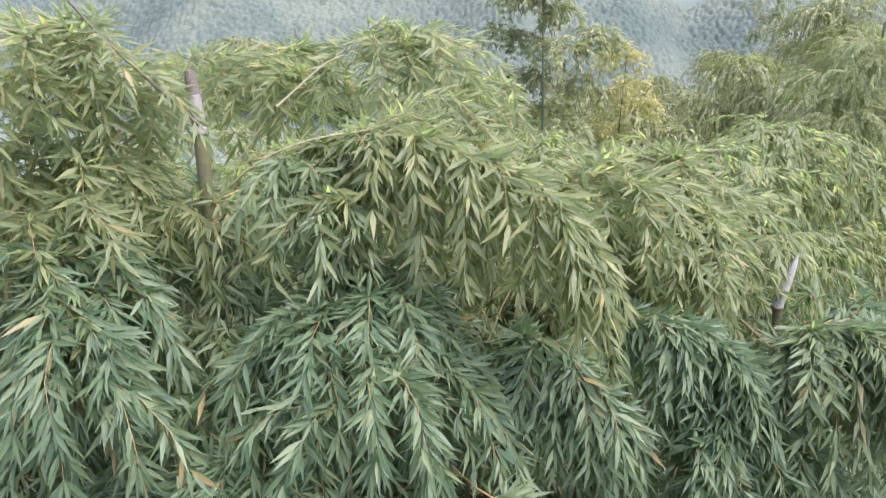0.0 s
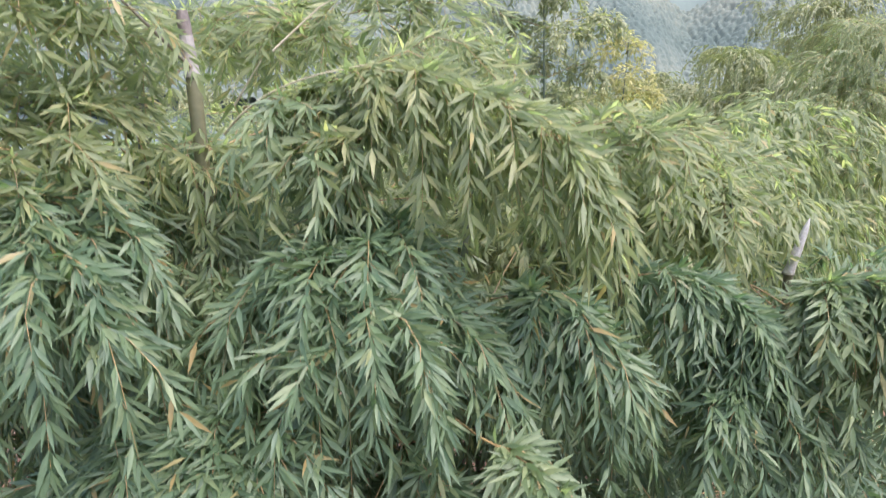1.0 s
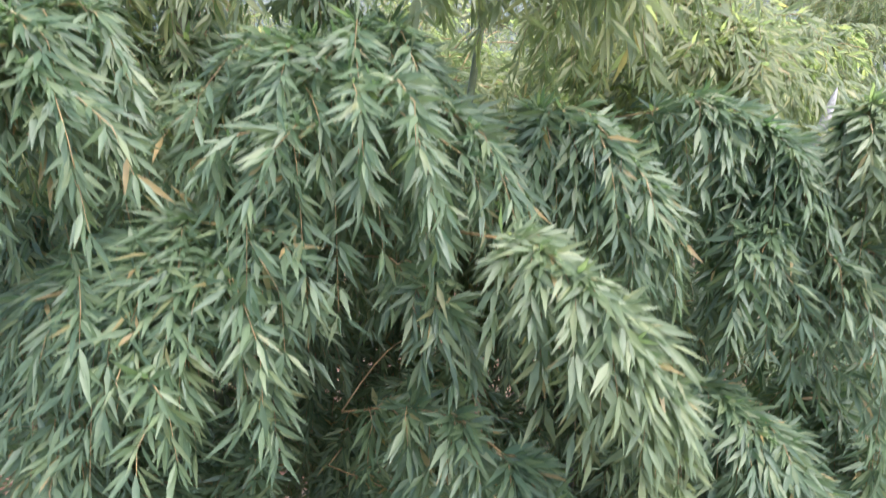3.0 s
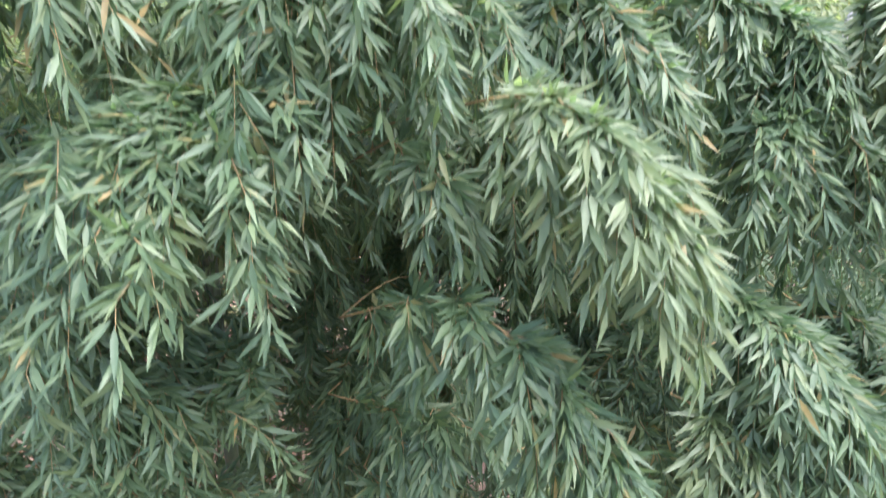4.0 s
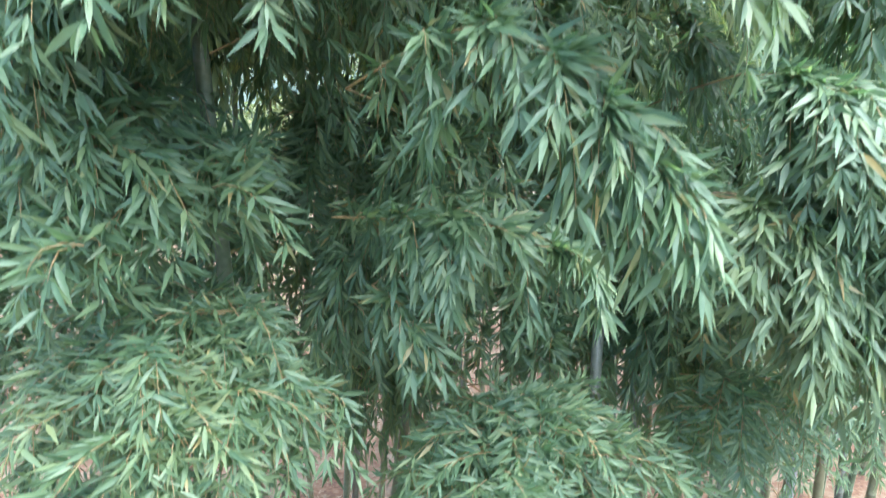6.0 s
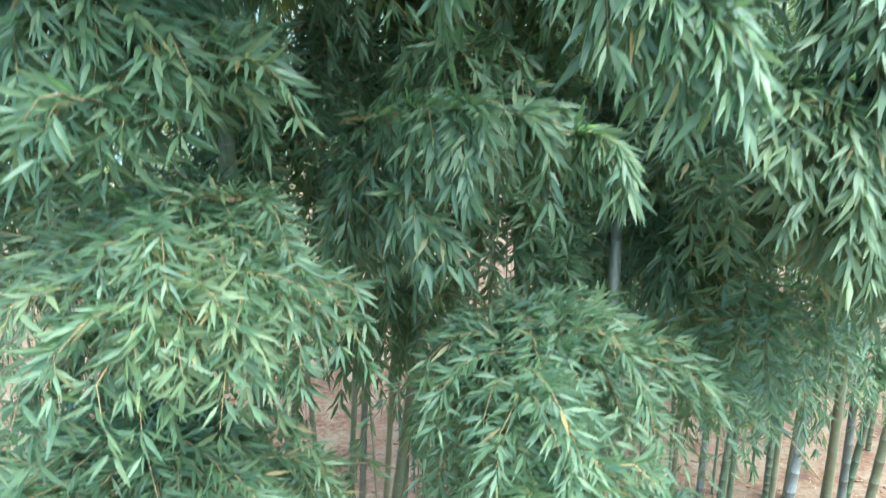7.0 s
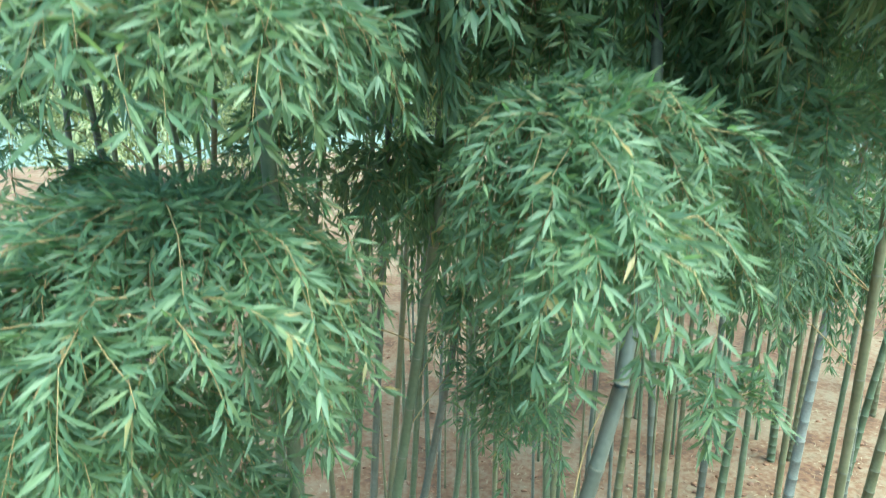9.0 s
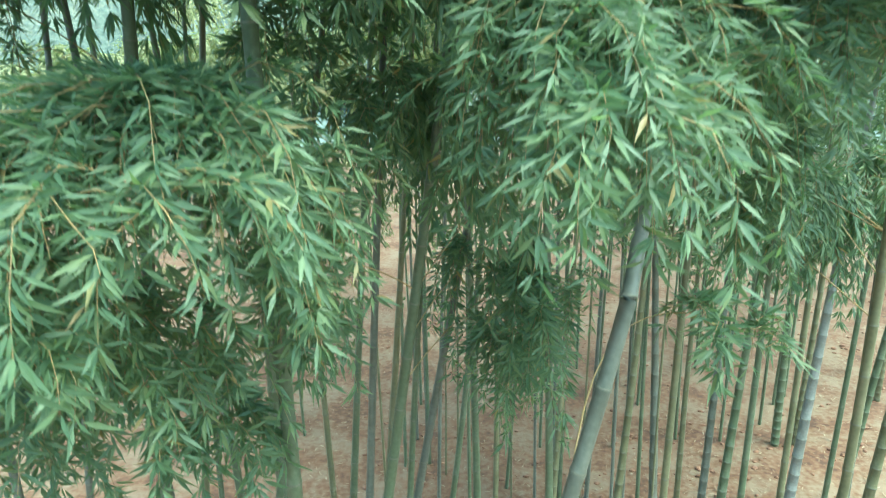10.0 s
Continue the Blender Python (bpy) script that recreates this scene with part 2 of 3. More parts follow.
# ---- bamboo ----
def culm_path(x, y, z0, z1, lean_x, lean_y=0.0, bow=0.0, k=40, back=0.0):
    t = np.linspace(0, 1, k)
    z = z0 + (z1 - z0) * t
    return np.stack([x + lean_x * (z - z0) + bow * t ** 3, y + lean_y * (z - z0) + back * np.clip(z - 8.5, 0, None) ** 1.6, z], -1)


def culm_mesh(path, r0, r1, mat, sides=12):
    """A jointed bamboo cane: long internodes, a ridge with a narrow groove at every node."""
    length = np.linalg.norm(np.diff(path, axis=0), axis=1).sum()
    at, z = [0.0], 0.12
    steps = []
    while z < length - 0.1:
        steps.append(z)
        z += 0.2 + 0.2 * min(1, z / 3)
    rows, rad = [0.0], [r0]
    for s in steps:
        r = r0 + (r1 - r0) * (s / length) ** 1.3
        rows += [s - 0.02, s - 0.006, s + 0.004, s + 0.02]
        rad += [r, r * 1.1, r * 1.06, r * 0.985]
    rows.append(length)
    rad.append(r1)
    d = np.r_[0, np.cumsum(np.linalg.norm(np.diff(path, axis=0), axis=1))]
    pts = np.stack([np.interp(rows, d, path[:, a]) for a in range(3)], -1)
    v, f = tubes(pts[None], np.array(rad)[None], sides)
    me = mesh_of("culm", v, f, mat, True)
    me.materials.append(NODE)
    ring = np.repeat(np.arange(len(rows) - 1), sides)
    me.polygons.foreach_set("material_index", ((ring % 4 == 2) & (ring > 0)).astype(np.int32))
    return me


def bamboo(name, path, r0, r1, mat, label, group="bamboos of the grove", category="bamboo", sides=12):
    plant = new(name)
    tagged(plant, label, category, group)
    plant.location = path[0]
    part("culm", culm_mesh(path - path[0], r0, r1, mat, sides), plant)
    plant["foot"] = [float(c) for c in path[0]]
    return plant, path


RNG = np.random.default_rng(7)


def branch_curve(root, apex, end, lift, behind=0.0):
    t = np.linspace(0, 1, 10)[:, None]
    mid = (root + apex) / 2 + np.array([0, behind, lift])
    over = (apex + end) / 2 + np.array([0, 0, lift * 0.3])
    return np.concatenate([root * (1 - t) ** 2 + 2 * mid * t * (1 - t) + apex * t ** 2, (apex * (1 - t) ** 2 + 2 * over * t * (1 - t) + end * t ** 2)[1:]])


def spray(plant, apex, left, right, front, fall, count, mat, size=1.0, back=0.45, singles=40, step=0.06, per=6, droop=0.28, splay=1.1):
    """One leafy branch of a plant, from its cane out to the apex and over."""
    ob, path = plant
    foot = np.array(path[0])
    apex = np.array(apex, float)
    root = path[np.argmin(np.abs(path[:, 2] - (apex[2] - 0.45)))]
    inner = apex + np.array([0, 0.22, -0.14])
    end = apex + np.array([(right - left) * 0.5, -front * 0.5, -fall * 0.3])
    curve = branch_curve(root, inner, end, 0.03, 1.1 if abs(root[0] - apex[0]) > 0.6 else 0.2)
    twig, lv = twigs_and_leaves(RNG, apex, left, right, front, back, fall, count, size, step, per, 0.72, droop, splay)
    leafy(ob, foot, curve, twig, lv, mat, singles)


def sweep(plant, points, reach, fall, count, mat, size=1.0, singles=44, step=0.055, per=6, droop=0.3, splay=1.3):
    """A long arching branch through the points; leafy twigs hang from it on both sides, longest near its middle."""
    ob, path = plant
    foot, pts = np.array(path[0]), np.array(points, float)
    d = np.r_[0, np.cumsum(np.linalg.norm(np.diff(pts, axis=0), axis=1))]
    line = np.stack([np.interp(np.linspace(0, d[-1], 25), d, pts[:, c]) for c in range(3)], -1)
    for _ in range(3):
        line[1:-1] = (line[:-2] + 2 * line[1:-1] + line[2:]) / 4
    root = path[np.argmin(np.abs(path[:, 2] - (pts[0, 2] - 0.45)))]
    t = np.linspace(0, 1, 10)[:, None]
    knee = (root + pts[0]) / 2 + np.array([0, 0.9, 0.0])
    curve = np.concatenate([root * (1 - t) ** 2 + 2 * knee * t * (1 - t) + pts[0] * t ** 2, line[1:]])
    tufts = max(4, count // 8)
    tuft = RNG.integers(0, tufts, count)
    u = np.clip((0.06 + 0.94 * (tuft + 0.5) / tufts) * 24 + RNG.normal(0, 0.45, count), 0, 23.9)
    j = np.minimum(u.astype(int), 23)
    along = line[j + 1] - line[j]
    start = line[j] + along * (u - j)[:, None]
    flat = unit(along * [1, 1, 0.3])
    side = np.cross(flat, [0, 0, 1.0]) * np.where(RNG.random(count) < np.where(tuft % 3, 0.9, 0.2), 1, -1)[:, None]
    hor = (flat * RNG.uniform(0.2, 1.2, count)[:, None] + side * RNG.uniform(0.1, 1.1, count)[:, None]) * reach
    drop = fall * RNG.uniform(0.3, 1.0, count) * RNG.uniform(0.55, 1.0, tufts)[tuft]
    v = np.linspace(0, 1, 9)
    twig = start[:, None] + hor[:, None] * (1 - (1 - v) ** 1.5)[:, None]
    twig[..., 2] += (0.06 * 4 * v * (1 - v))[None] * reach * 4 - drop[:, None] * v ** 1.5
    twig += np.cumsum(RNG.normal(0, 0.008, twig.shape), axis=1)
    lv = leaf_fans(RNG, twig, line.mean(0) + [0, 0.35, -fall * 0.6], size, step, per, True, droop, splay, 1.12)
    leafy(ob, foot, curve, twig, lv, mat, singles)


def leafy(ob, foot, curve, twig, lv, mat, singles):
    """A branch under a plant with its twigs and leaves; the foremost leaves are parts of their own."""
    v, f = tubes((curve - foot)[None], np.linspace(0.0052, 0.0016, len(curve))[None], 6)
    branch = part("branch", mesh_of("branch", v, f, TWIG, True), ob)
    v, f = tubes(twig[:, ::2] - foot, np.tile(np.linspace(0.003, 0.0011, 5), (len(twig), 1)), 3)
    part("branchwork", mesh_of("branchwork", v, f, TWIG), branch, kind="stuff")
    pick = np.argsort(lv[0][:, 1] + 0.25 * RNG.random(len(lv[0])))[:singles]
    rest = np.setdiff1d(np.arange(len(lv[0])), pick)
    v, f = blades(*[a[rest] if a is not lv[0] else a[rest] - foot for a in lv], 2)
    part("foliage", mesh_of("foliage", v, f, mat), branch, kind="stuff")
    for i in pick:
        y = Vector(lv[1][i])
        x = y.cross(Vector(lv[2][i])).normalized()
        z = x.cross(y)
        leaf = part("leaf", LEAF_MESHES[mat.name][i % 5], branch)
        m = Matrix((x, y, z)).transposed().to_4x4()
        m.translation = Vector(lv[0][i] - foot)
        leaf.matrix_local = m @ Matrix.Scale(float(lv[3][i]), 4)


def grove_bamboo(seed, height, low, mounds, twigs, detail, mat, label, size=1.0, reach=0.75, per=4, step=0.09, r0=0.05, lean=0.0, cane=None, group="bamboos of the grove", gap=None, rise=0.8, splay=1.5, fat=1.0, tops=0, top_mat=None, top_depth=2.3, sides=7, spread=1.0):
    """A whole bamboo standing at the origin: a bowed cane with leafy branches on all sides from low up to its nodding top."""
    rng = np.random.default_rng(seed)
    path = culm_path(0, 0, 0, height, lean, rng.uniform(-0.02, 0.02), bow=rng.uniform(-0.5, 0.5))
    plant, _ = bamboo("bamboo", path, r0, 0.012, cane or CULM, label, group, sides=sides)
    heaps, tv, tf, nt = {False: [[], [], 0], True: [[], [], 0]}, [], [], 0
    for j in range(mounds + tops):
        z = min(height - 0.1, low + (height - low) * ((j + 0.6) / mounds) ** rise)
        if gap and gap[0] < z < gap[1]:
            continue
        domed = j >= mounds
        a = j * 2.4 + rng.uniform(-0.5, 0.5)
        r = spread * reach * rng.uniform(0.45, 1.15) * (1.25 - 0.7 * (z - low) / (height - low))
        root = path[np.argmin(np.abs(path[:, 2] - z))]
        apex = root + np.array([math.cos(a) * r, math.sin(a) * r, rng.uniform(0.15, 0.5)])
        w = reach * rng.uniform(0.7, 1.1)
        fall = reach * rng.uniform(0.9, 1.6)
        if domed:
            b = (j - mounds) * 6.28 / max(1, tops) + rng.uniform(-0.4, 0.4)
            apex = path[-1] + np.array([math.cos(b) * 0.75, math.sin(b) * 0.75, rng.uniform(-0.5, 0.15)])
            w, fall = rng.uniform(0.7, 0.95), rng.uniform(1.0, 1.5)
            if tops == 1:
                apex, w, fall = path[-1] + np.array([0, 0, 0.2]), 1.15, 1.35
        v, f = tubes(branch_curve(root, apex - [0, 0, 0.06], apex + [math.cos(a) * 0.3, math.sin(a) * 0.3, -0.15], 0.06)[None, ::3], np.linspace(0.006, 0.002, 7)[None], 4)
        part("branch", mesh_of("branch", v, f, TWIG, True), plant)
        twig, lv = twigs_and_leaves(rng, apex, w, w, w, w, fall, twigs * (10 if domed and tops == 1 else 5 if domed else 1), size, step, per, 0.5, 0.65 if domed else 0.28, 0.4 if domed else splay, fat)
        v, f = blades(*lv, detail)
        # Upper mounds take top_mat, so sun on the crown is painted by paler leaves.
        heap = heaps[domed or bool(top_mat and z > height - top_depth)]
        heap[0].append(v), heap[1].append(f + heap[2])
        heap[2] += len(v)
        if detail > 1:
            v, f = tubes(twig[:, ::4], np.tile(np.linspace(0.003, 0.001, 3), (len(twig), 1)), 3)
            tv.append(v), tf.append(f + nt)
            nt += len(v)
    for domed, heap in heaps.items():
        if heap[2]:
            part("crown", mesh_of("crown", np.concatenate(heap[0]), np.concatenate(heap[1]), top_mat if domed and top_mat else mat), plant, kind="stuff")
    if tv:
        part("branchwork", mesh_of("branchwork", np.concatenate(tv), np.concatenate(tf), TWIG), plant, kind="stuff")
    return plant


def at(x, y, turn, scale=1.0):
    return pose(x, y, float(ground_height(np.array(x), np.array(y))) - 0.03, 0, 0, turn) @ Matrix.Scale(scale, 4)


LEAF_MESHES = {m.name: [] for m in (LEAF_TOP, LEAF_MID, LEAF)}
for sag in (0.03, 0.08, 0.13, 0.18, 0.24):
    for m in (LEAF_TOP, LEAF_MID, LEAF):
        v, f = blades(np.array([[0, 0, 0.0]]), np.array([[0, 1.0, 0]]), np.array([[0, 0, 1.0]]), np.array([1.0]), np.array([0.135 + sag * 0.12]), np.array([sag]))
        LEAF_MESHES[m.name].append(mesh_of("leaf", v, f, m))

# ---- ground and distance ----
def ground_height(x, y):
    d = np.hypot(x, y)
    near = np.clip((d - 25) / 25, 0, 1)
    wave = 0.05 * np.sin(x * 1.3 + 0.5 * y) + 0.06 * np.sin(y * 0.9 - 0.4 * x)
    dip = np.clip((y - 75) / 90, 0, 1)
    up = np.clip(y - 215 - 0.12 * x, 0, 600)
    folds = 8 * np.sin(x * 0.045 + 0.02 * y) + 4 * np.sin(x * 0.11 - 0.03 * y + 1)
    return wave * (1 - near) - 26 * dip * dip * (3 - 2 * dip) + up * 0.72 + folds * np.clip(up / 60, 0, 1)


xs = np.r_[np.linspace(-900, -30, 70)[:-1], np.linspace(-30, 30, 61), np.linspace(30, 900, 70)[1:]]
ys = np.r_[np.linspace(-600, -10, 16)[:-1], np.linspace(-10, 40, 51), np.linspace(40, 900, 120)[1:]]
gx, gy = np.meshgrid(xs, ys)
gz = ground_height(gx, gy)
idx = np.arange(gx.size).reshape(gx.shape)
quads = np.stack([idx[:-1, :-1], idx[:-1, 1:], idx[1:, 1:], idx[1:, :-1]], -1).reshape(-1, 4)
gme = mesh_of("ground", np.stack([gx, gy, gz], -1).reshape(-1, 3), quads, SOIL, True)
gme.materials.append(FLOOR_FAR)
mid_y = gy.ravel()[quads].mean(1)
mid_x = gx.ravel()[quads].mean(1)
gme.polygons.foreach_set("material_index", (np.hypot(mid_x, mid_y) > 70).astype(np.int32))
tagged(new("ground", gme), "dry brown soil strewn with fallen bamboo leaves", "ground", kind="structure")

ico = bmesh.new()
bmesh.ops.create_icosphere(ico, subdivisions=1, radius=1)
ICO_V = np.array([v.co[:] for v in ico.verts])
ICO_F = np.array([[v.index for v in f.verts] for f in ico.faces])
ico.free()
rng = np.random.default_rng(3)
# Far woods: one closed canopy of rounded crowns over the slope, with a gully running down it.
CELL = 2.1
wy, wx = np.meshgrid(np.arange(226, 318, 0.62), np.arange(-185, 232, 0.62), indexing="ij")
cells_y, cells_x = 48, 204
seed_x = -190 + (np.arange(cells_x) + rng.uniform(0.1, 0.9, (cells_y, cells_x))) * CELL
seed_y = 221 + (np.arange(cells_y)[:, None] + rng.uniform(0.1, 0.9, (cells_y, cells_x))) * CELL
seed_h, seed_r = rng.uniform(0, 0.9, (cells_y, cells_x)), rng.uniform(1.2, 1.9, (cells_y, cells_x))
ci, cj = ((wy - 221) / CELL).astype(int), ((wx + 190) / CELL).astype(int)
top = np.full(wx.shape, -9.0)
for di in (-1, 0, 1):
    for dj in (-1, 0, 1):
        a, b = np.clip(ci + di, 0, cells_y - 1), np.clip(cj + dj, 0, cells_x - 1)
        d2 = ((wx - seed_x[a, b]) ** 2 + (wy - seed_y[a, b]) ** 2) / seed_r[a, b] ** 2
        top = np.maximum(top, seed_h[a, b] + 2.0 * (1 - d2))
gully = -4.0 * np.exp(-((wx - 0.365 * wy - 0.05 * (270 - wy)) / 7.0) ** 2)
wz = ground_height(wx, wy) + 9 + np.maximum(top, -2.0) + gully + rng.normal(0, 0.16, wx.shape)
idx = np.arange(wx.size).reshape(wx.shape)
quads = np.stack([idx[:-1, :-1], idx[:-1, 1:], idx[1:, 1:], idx[1:, :-1]], -1).reshape(-1, 4)
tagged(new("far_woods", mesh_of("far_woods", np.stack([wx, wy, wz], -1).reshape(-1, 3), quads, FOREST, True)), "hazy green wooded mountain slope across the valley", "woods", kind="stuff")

# Fallen leaves, twigs and clods on the soil.
n = 17000
ly = rng.uniform(4, 26, n) ** 1.0
lx = rng.uniform(-0.3, 1.0, n) * (ly * 0.85 + 2)
lz = ground_height(lx, ly) + rng.uniform(0.003, 0.03, n)
a = rng.uniform(0, 2 * np.pi, n)
lw = np.stack([np.cos(a), np.sin(a), rng.normal(0, 0.15, n)], -1)
v, f = blades(np.stack([lx, ly, lz], -1), unit(lw), unit(np.stack([rng.normal(0, 0.2, n), rng.normal(0, 0.2, n), np.ones(n)], -1)), rng.uniform(0.08, 0.2, n), rng.uniform(0.012, 0.03, n), rng.uniform(-0.1, 0.1, n), 2)
tagged(new("leaf_litter", mesh_of("leaf_litter", v, f, LITTER)), "fallen straw-coloured bamboo leaves on the soil", "leaf litter", kind="stuff")
n = 900
ly = rng.uniform(6, 24, n)
lx = rng.uniform(-0.2, 1.0, n) * (ly * 0.85 + 2)
rad = rng.uniform(0.02, 0.075, n)
cv = ICO_V[None] * (1 + 0.25 * rng.normal(size=(n, len(ICO_V))))[..., None] * rad[:, None, None] * np.array([1.3, 1, 0.6]) + np.stack([lx, ly, ground_height(lx, ly) + rad * 0.25], -1)[:, None]
cf = ICO_F[None] + (np.arange(n) * len(ICO_V))[:, None, None]
tagged(new("clods", mesh_of("clods", cv.reshape(-1, 3), cf.reshape(-1, 3), CLOD, True)), "dark reddish clods of soil", "soil clods", kind="stuff")

# ---- canes seen under the canopy ----
GREEN_LABEL = "tall green bamboo cane with drooping leafy branches, rooted in brown soil"
stub = bamboo("bamboo", culm_path(-1.30, 3.15, 0, 13.42, 0.013, -0.013), 0.05, 0.031, CULM, "tall bamboo with a sheathed broken tip above drooping leafy branches")
left = bamboo("bamboo", culm_path(-2.86, 3.7, 0, 13.6, 0.1, -0.03), 0.055, 0.02, CULM, GREEN_LABEL)
mid = bamboo("bamboo", culm_path(-1.84, 4.1, 0, 13.2, 0.16, -0.02), 0.05, 0.02, CULM, GREEN_LABEL)
right = bamboo("bamboo", culm_path(-1.78, 1.70, 0, 12.0, 0.254, 0.09, back=0.45), 0.048, 0.022, CULM_GREY, "thick grey-green bamboo cane leaning over, with drooping leafy branches")
edge = bamboo("bamboo", culm_path(2.72, 4.35, 0, 12.12, 0.0, -0.03, bow=-0.445), 0.036, 0.03, CULM_TAN, "green bamboo cane with a pale pointed shoot tip")
far_edge = bamboo("bamboo", culm_path(6.3, 9.6, 0, 14.2, -0.01, -0.02), 0.05, 0.015, CULM, GREEN_LABEL)


def shoot_tip(plant, low, high, r0, lean, dark):
    """Overlapping culm sheaths that end in a point, over a ringed collar."""
    foot = np.array(plant[1][0])
    k = np.linspace(0, 1, 9)
    line = np.stack([plant[1][-1][0] + lean * k * (high - low), plant[1][-1][1] + 0 * k, low + (high - low) * k], -1) - foot
    cut = 1 - dark
    rad = r0 * np.array([1.12, 1.0, 0.98, 0.94, 0.88, 0.8, 0.66, 0.42, 0.06]) if dark < 0.4 else r0 * np.array([1.12, 1.0, 0.99, 0.98, 0.97, 0.95, 0.93, 0.9, 0.72])
    v, f = tubes(line[None], rad[None], 12)
    me = mesh_of("sheath", v, f, SHEATH_OLD if dark > 0.4 else SHEATH, True)
    me.materials.append(SHEATH_TIP)
    me.polygons.foreach_set("material_index", (np.repeat(np.arange(8), 12) / 8 >= cut).astype(np.int32))
    sheath = part("sheath", me, plant[0], "pale papery sheath with a dark tip")
    ring = np.stack([line[0] + [0, 0, z] for z in (-0.012, -0.006, 0.004, 0.01)])
    v, f = tubes(ring[None], np.array([[r0 * 1.02, r0 * 1.25, r0 * 1.25, r0 * 1.05]]), 12)
    part("collar", mesh_of("collar", v, f, NODE, True), sheath)


v, f = tubes(np.array([[(-1.3 + 0.013 * z, 3.15 - 0.013 * z, z) for z in np.linspace(12.7, 13.42, 6)]]) - np.array(stub[1][0]), np.full((1, 6), 0.0335), 12)
part("internode", mesh_of("internode", v, f, CULM_TAN, True), stub[0], "ripening tan-green top joint")
shoot_tip(stub, 13.42, 13.70, 0.031, -0.06, 0.42)
def bare_branch(plant, points, r0, r1, label):
    """A leafless branch that arches through the given points."""
    foot = np.array(plant[1][0])
    pts = np.array(points)
    d = np.r_[0, np.cumsum(np.linalg.norm(np.diff(pts, axis=0), axis=1))]
    t = np.linspace(0, d[-1], 14)
    line = np.stack([np.interp(t, d, pts[:, c]) for c in range(3)], -1)
    line[1:-1] = (line[:-2] + 2 * line[1:-1] + line[2:]) / 4
    v, f = tubes((line - foot)[None], np.linspace(r0, r1, 14)[None], 7)
    part("branch", mesh_of("branch", v, f, TWIG_PALE if r0 < 0.007 else TWIG_GREY, True), plant[0], label)


bare_branch(stub, ((-1.12, 2.95, 13.46), (-1.26, 2.80, 13.67), (-1.39, 2.70, 13.85), (-1.45, 2.60, 13.99)), 0.009, 0.004, "bare grey branch")
bare_branch(stub, ((-1.02, 3.00, 13.16), (-0.88, 2.85, 13.27), (-0.71, 2.75, 13.37), (-0.53, 2.70, 13.43), (-0.30, 2.62, 13.47)), 0.006, 0.002, "pale tan branch")
bare_branch(stub, ((-0.96, 3.00, 13.29), (-0.87, 2.95, 13.40), (-0.79, 2.90, 13.49)), 0.005, 0.002, "pale tan branch")
bare_branch(stub, ((-0.79, 3.10, 13.53), (-0.67, 3.10, 13.63), (-0.55, 3.10, 13.73), (-0.45, 3.10, 13.77)), 0.006, 0.002, "pale tan branch")
shoot_tip(edge, 12.12, 12.50, 0.032, 0.22, 0.0)
# Sprays in LEAF_TOP and LEAF_MID have part of their sunlight in the leaf colour.
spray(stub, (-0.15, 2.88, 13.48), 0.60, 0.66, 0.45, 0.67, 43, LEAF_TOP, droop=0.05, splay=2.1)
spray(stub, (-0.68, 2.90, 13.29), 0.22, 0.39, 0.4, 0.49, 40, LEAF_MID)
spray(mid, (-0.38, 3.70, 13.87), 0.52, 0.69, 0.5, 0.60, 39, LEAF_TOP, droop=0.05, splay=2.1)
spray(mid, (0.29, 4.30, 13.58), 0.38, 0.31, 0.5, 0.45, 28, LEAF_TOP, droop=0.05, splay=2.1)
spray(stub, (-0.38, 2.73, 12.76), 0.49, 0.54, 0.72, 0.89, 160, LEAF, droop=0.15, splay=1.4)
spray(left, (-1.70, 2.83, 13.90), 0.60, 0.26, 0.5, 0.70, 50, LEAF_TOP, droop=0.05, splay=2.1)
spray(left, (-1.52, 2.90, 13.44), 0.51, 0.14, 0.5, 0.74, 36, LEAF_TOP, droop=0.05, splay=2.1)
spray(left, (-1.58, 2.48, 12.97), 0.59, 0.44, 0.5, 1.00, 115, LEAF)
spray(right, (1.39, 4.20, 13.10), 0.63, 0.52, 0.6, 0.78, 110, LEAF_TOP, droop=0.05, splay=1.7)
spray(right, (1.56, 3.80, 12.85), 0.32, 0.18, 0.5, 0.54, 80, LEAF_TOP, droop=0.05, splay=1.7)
spray(edge, (2.38, 3.30, 12.36), 0.12, 0.56, 0.5, 1.06, 60, LEAF)
spray(far_edge, (6.03, 9.30, 13.92), 0.80, 1.00, 0.9, 1.10, 170, LEAF_TOP, back=0.9, droop=0.5, splay=0.8, size=0.68, step=0.052)
spray(far_edge, (5.56, 8.90, 13.22), 0.80, 1.00, 0.9, 1.10, 170, LEAF_TOP, back=0.9, droop=0.5, splay=0.8, size=0.68, step=0.052)
spray(far_edge, (5.03, 8.40, 12.37), 0.70, 1.00, 0.9, 1.00, 150, LEAF_TOP, back=0.9, droop=0.5, splay=0.8, size=0.68, step=0.052)
spray(far_edge, (5.49, 8.00, 12.14), 0.70, 1.00, 0.9, 1.10, 150, LEAF_TOP, back=0.9, droop=0.5, splay=0.8, size=0.68, step=0.052)
spray(far_edge, (4.86, 7.40, 11.63), 0.60, 0.90, 0.9, 0.90, 120, LEAF_TOP, back=0.9, droop=0.5, splay=0.8, size=0.68, step=0.052)
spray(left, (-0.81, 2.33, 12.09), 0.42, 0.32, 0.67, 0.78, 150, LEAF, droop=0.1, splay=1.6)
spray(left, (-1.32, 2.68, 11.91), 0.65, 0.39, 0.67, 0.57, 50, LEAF)
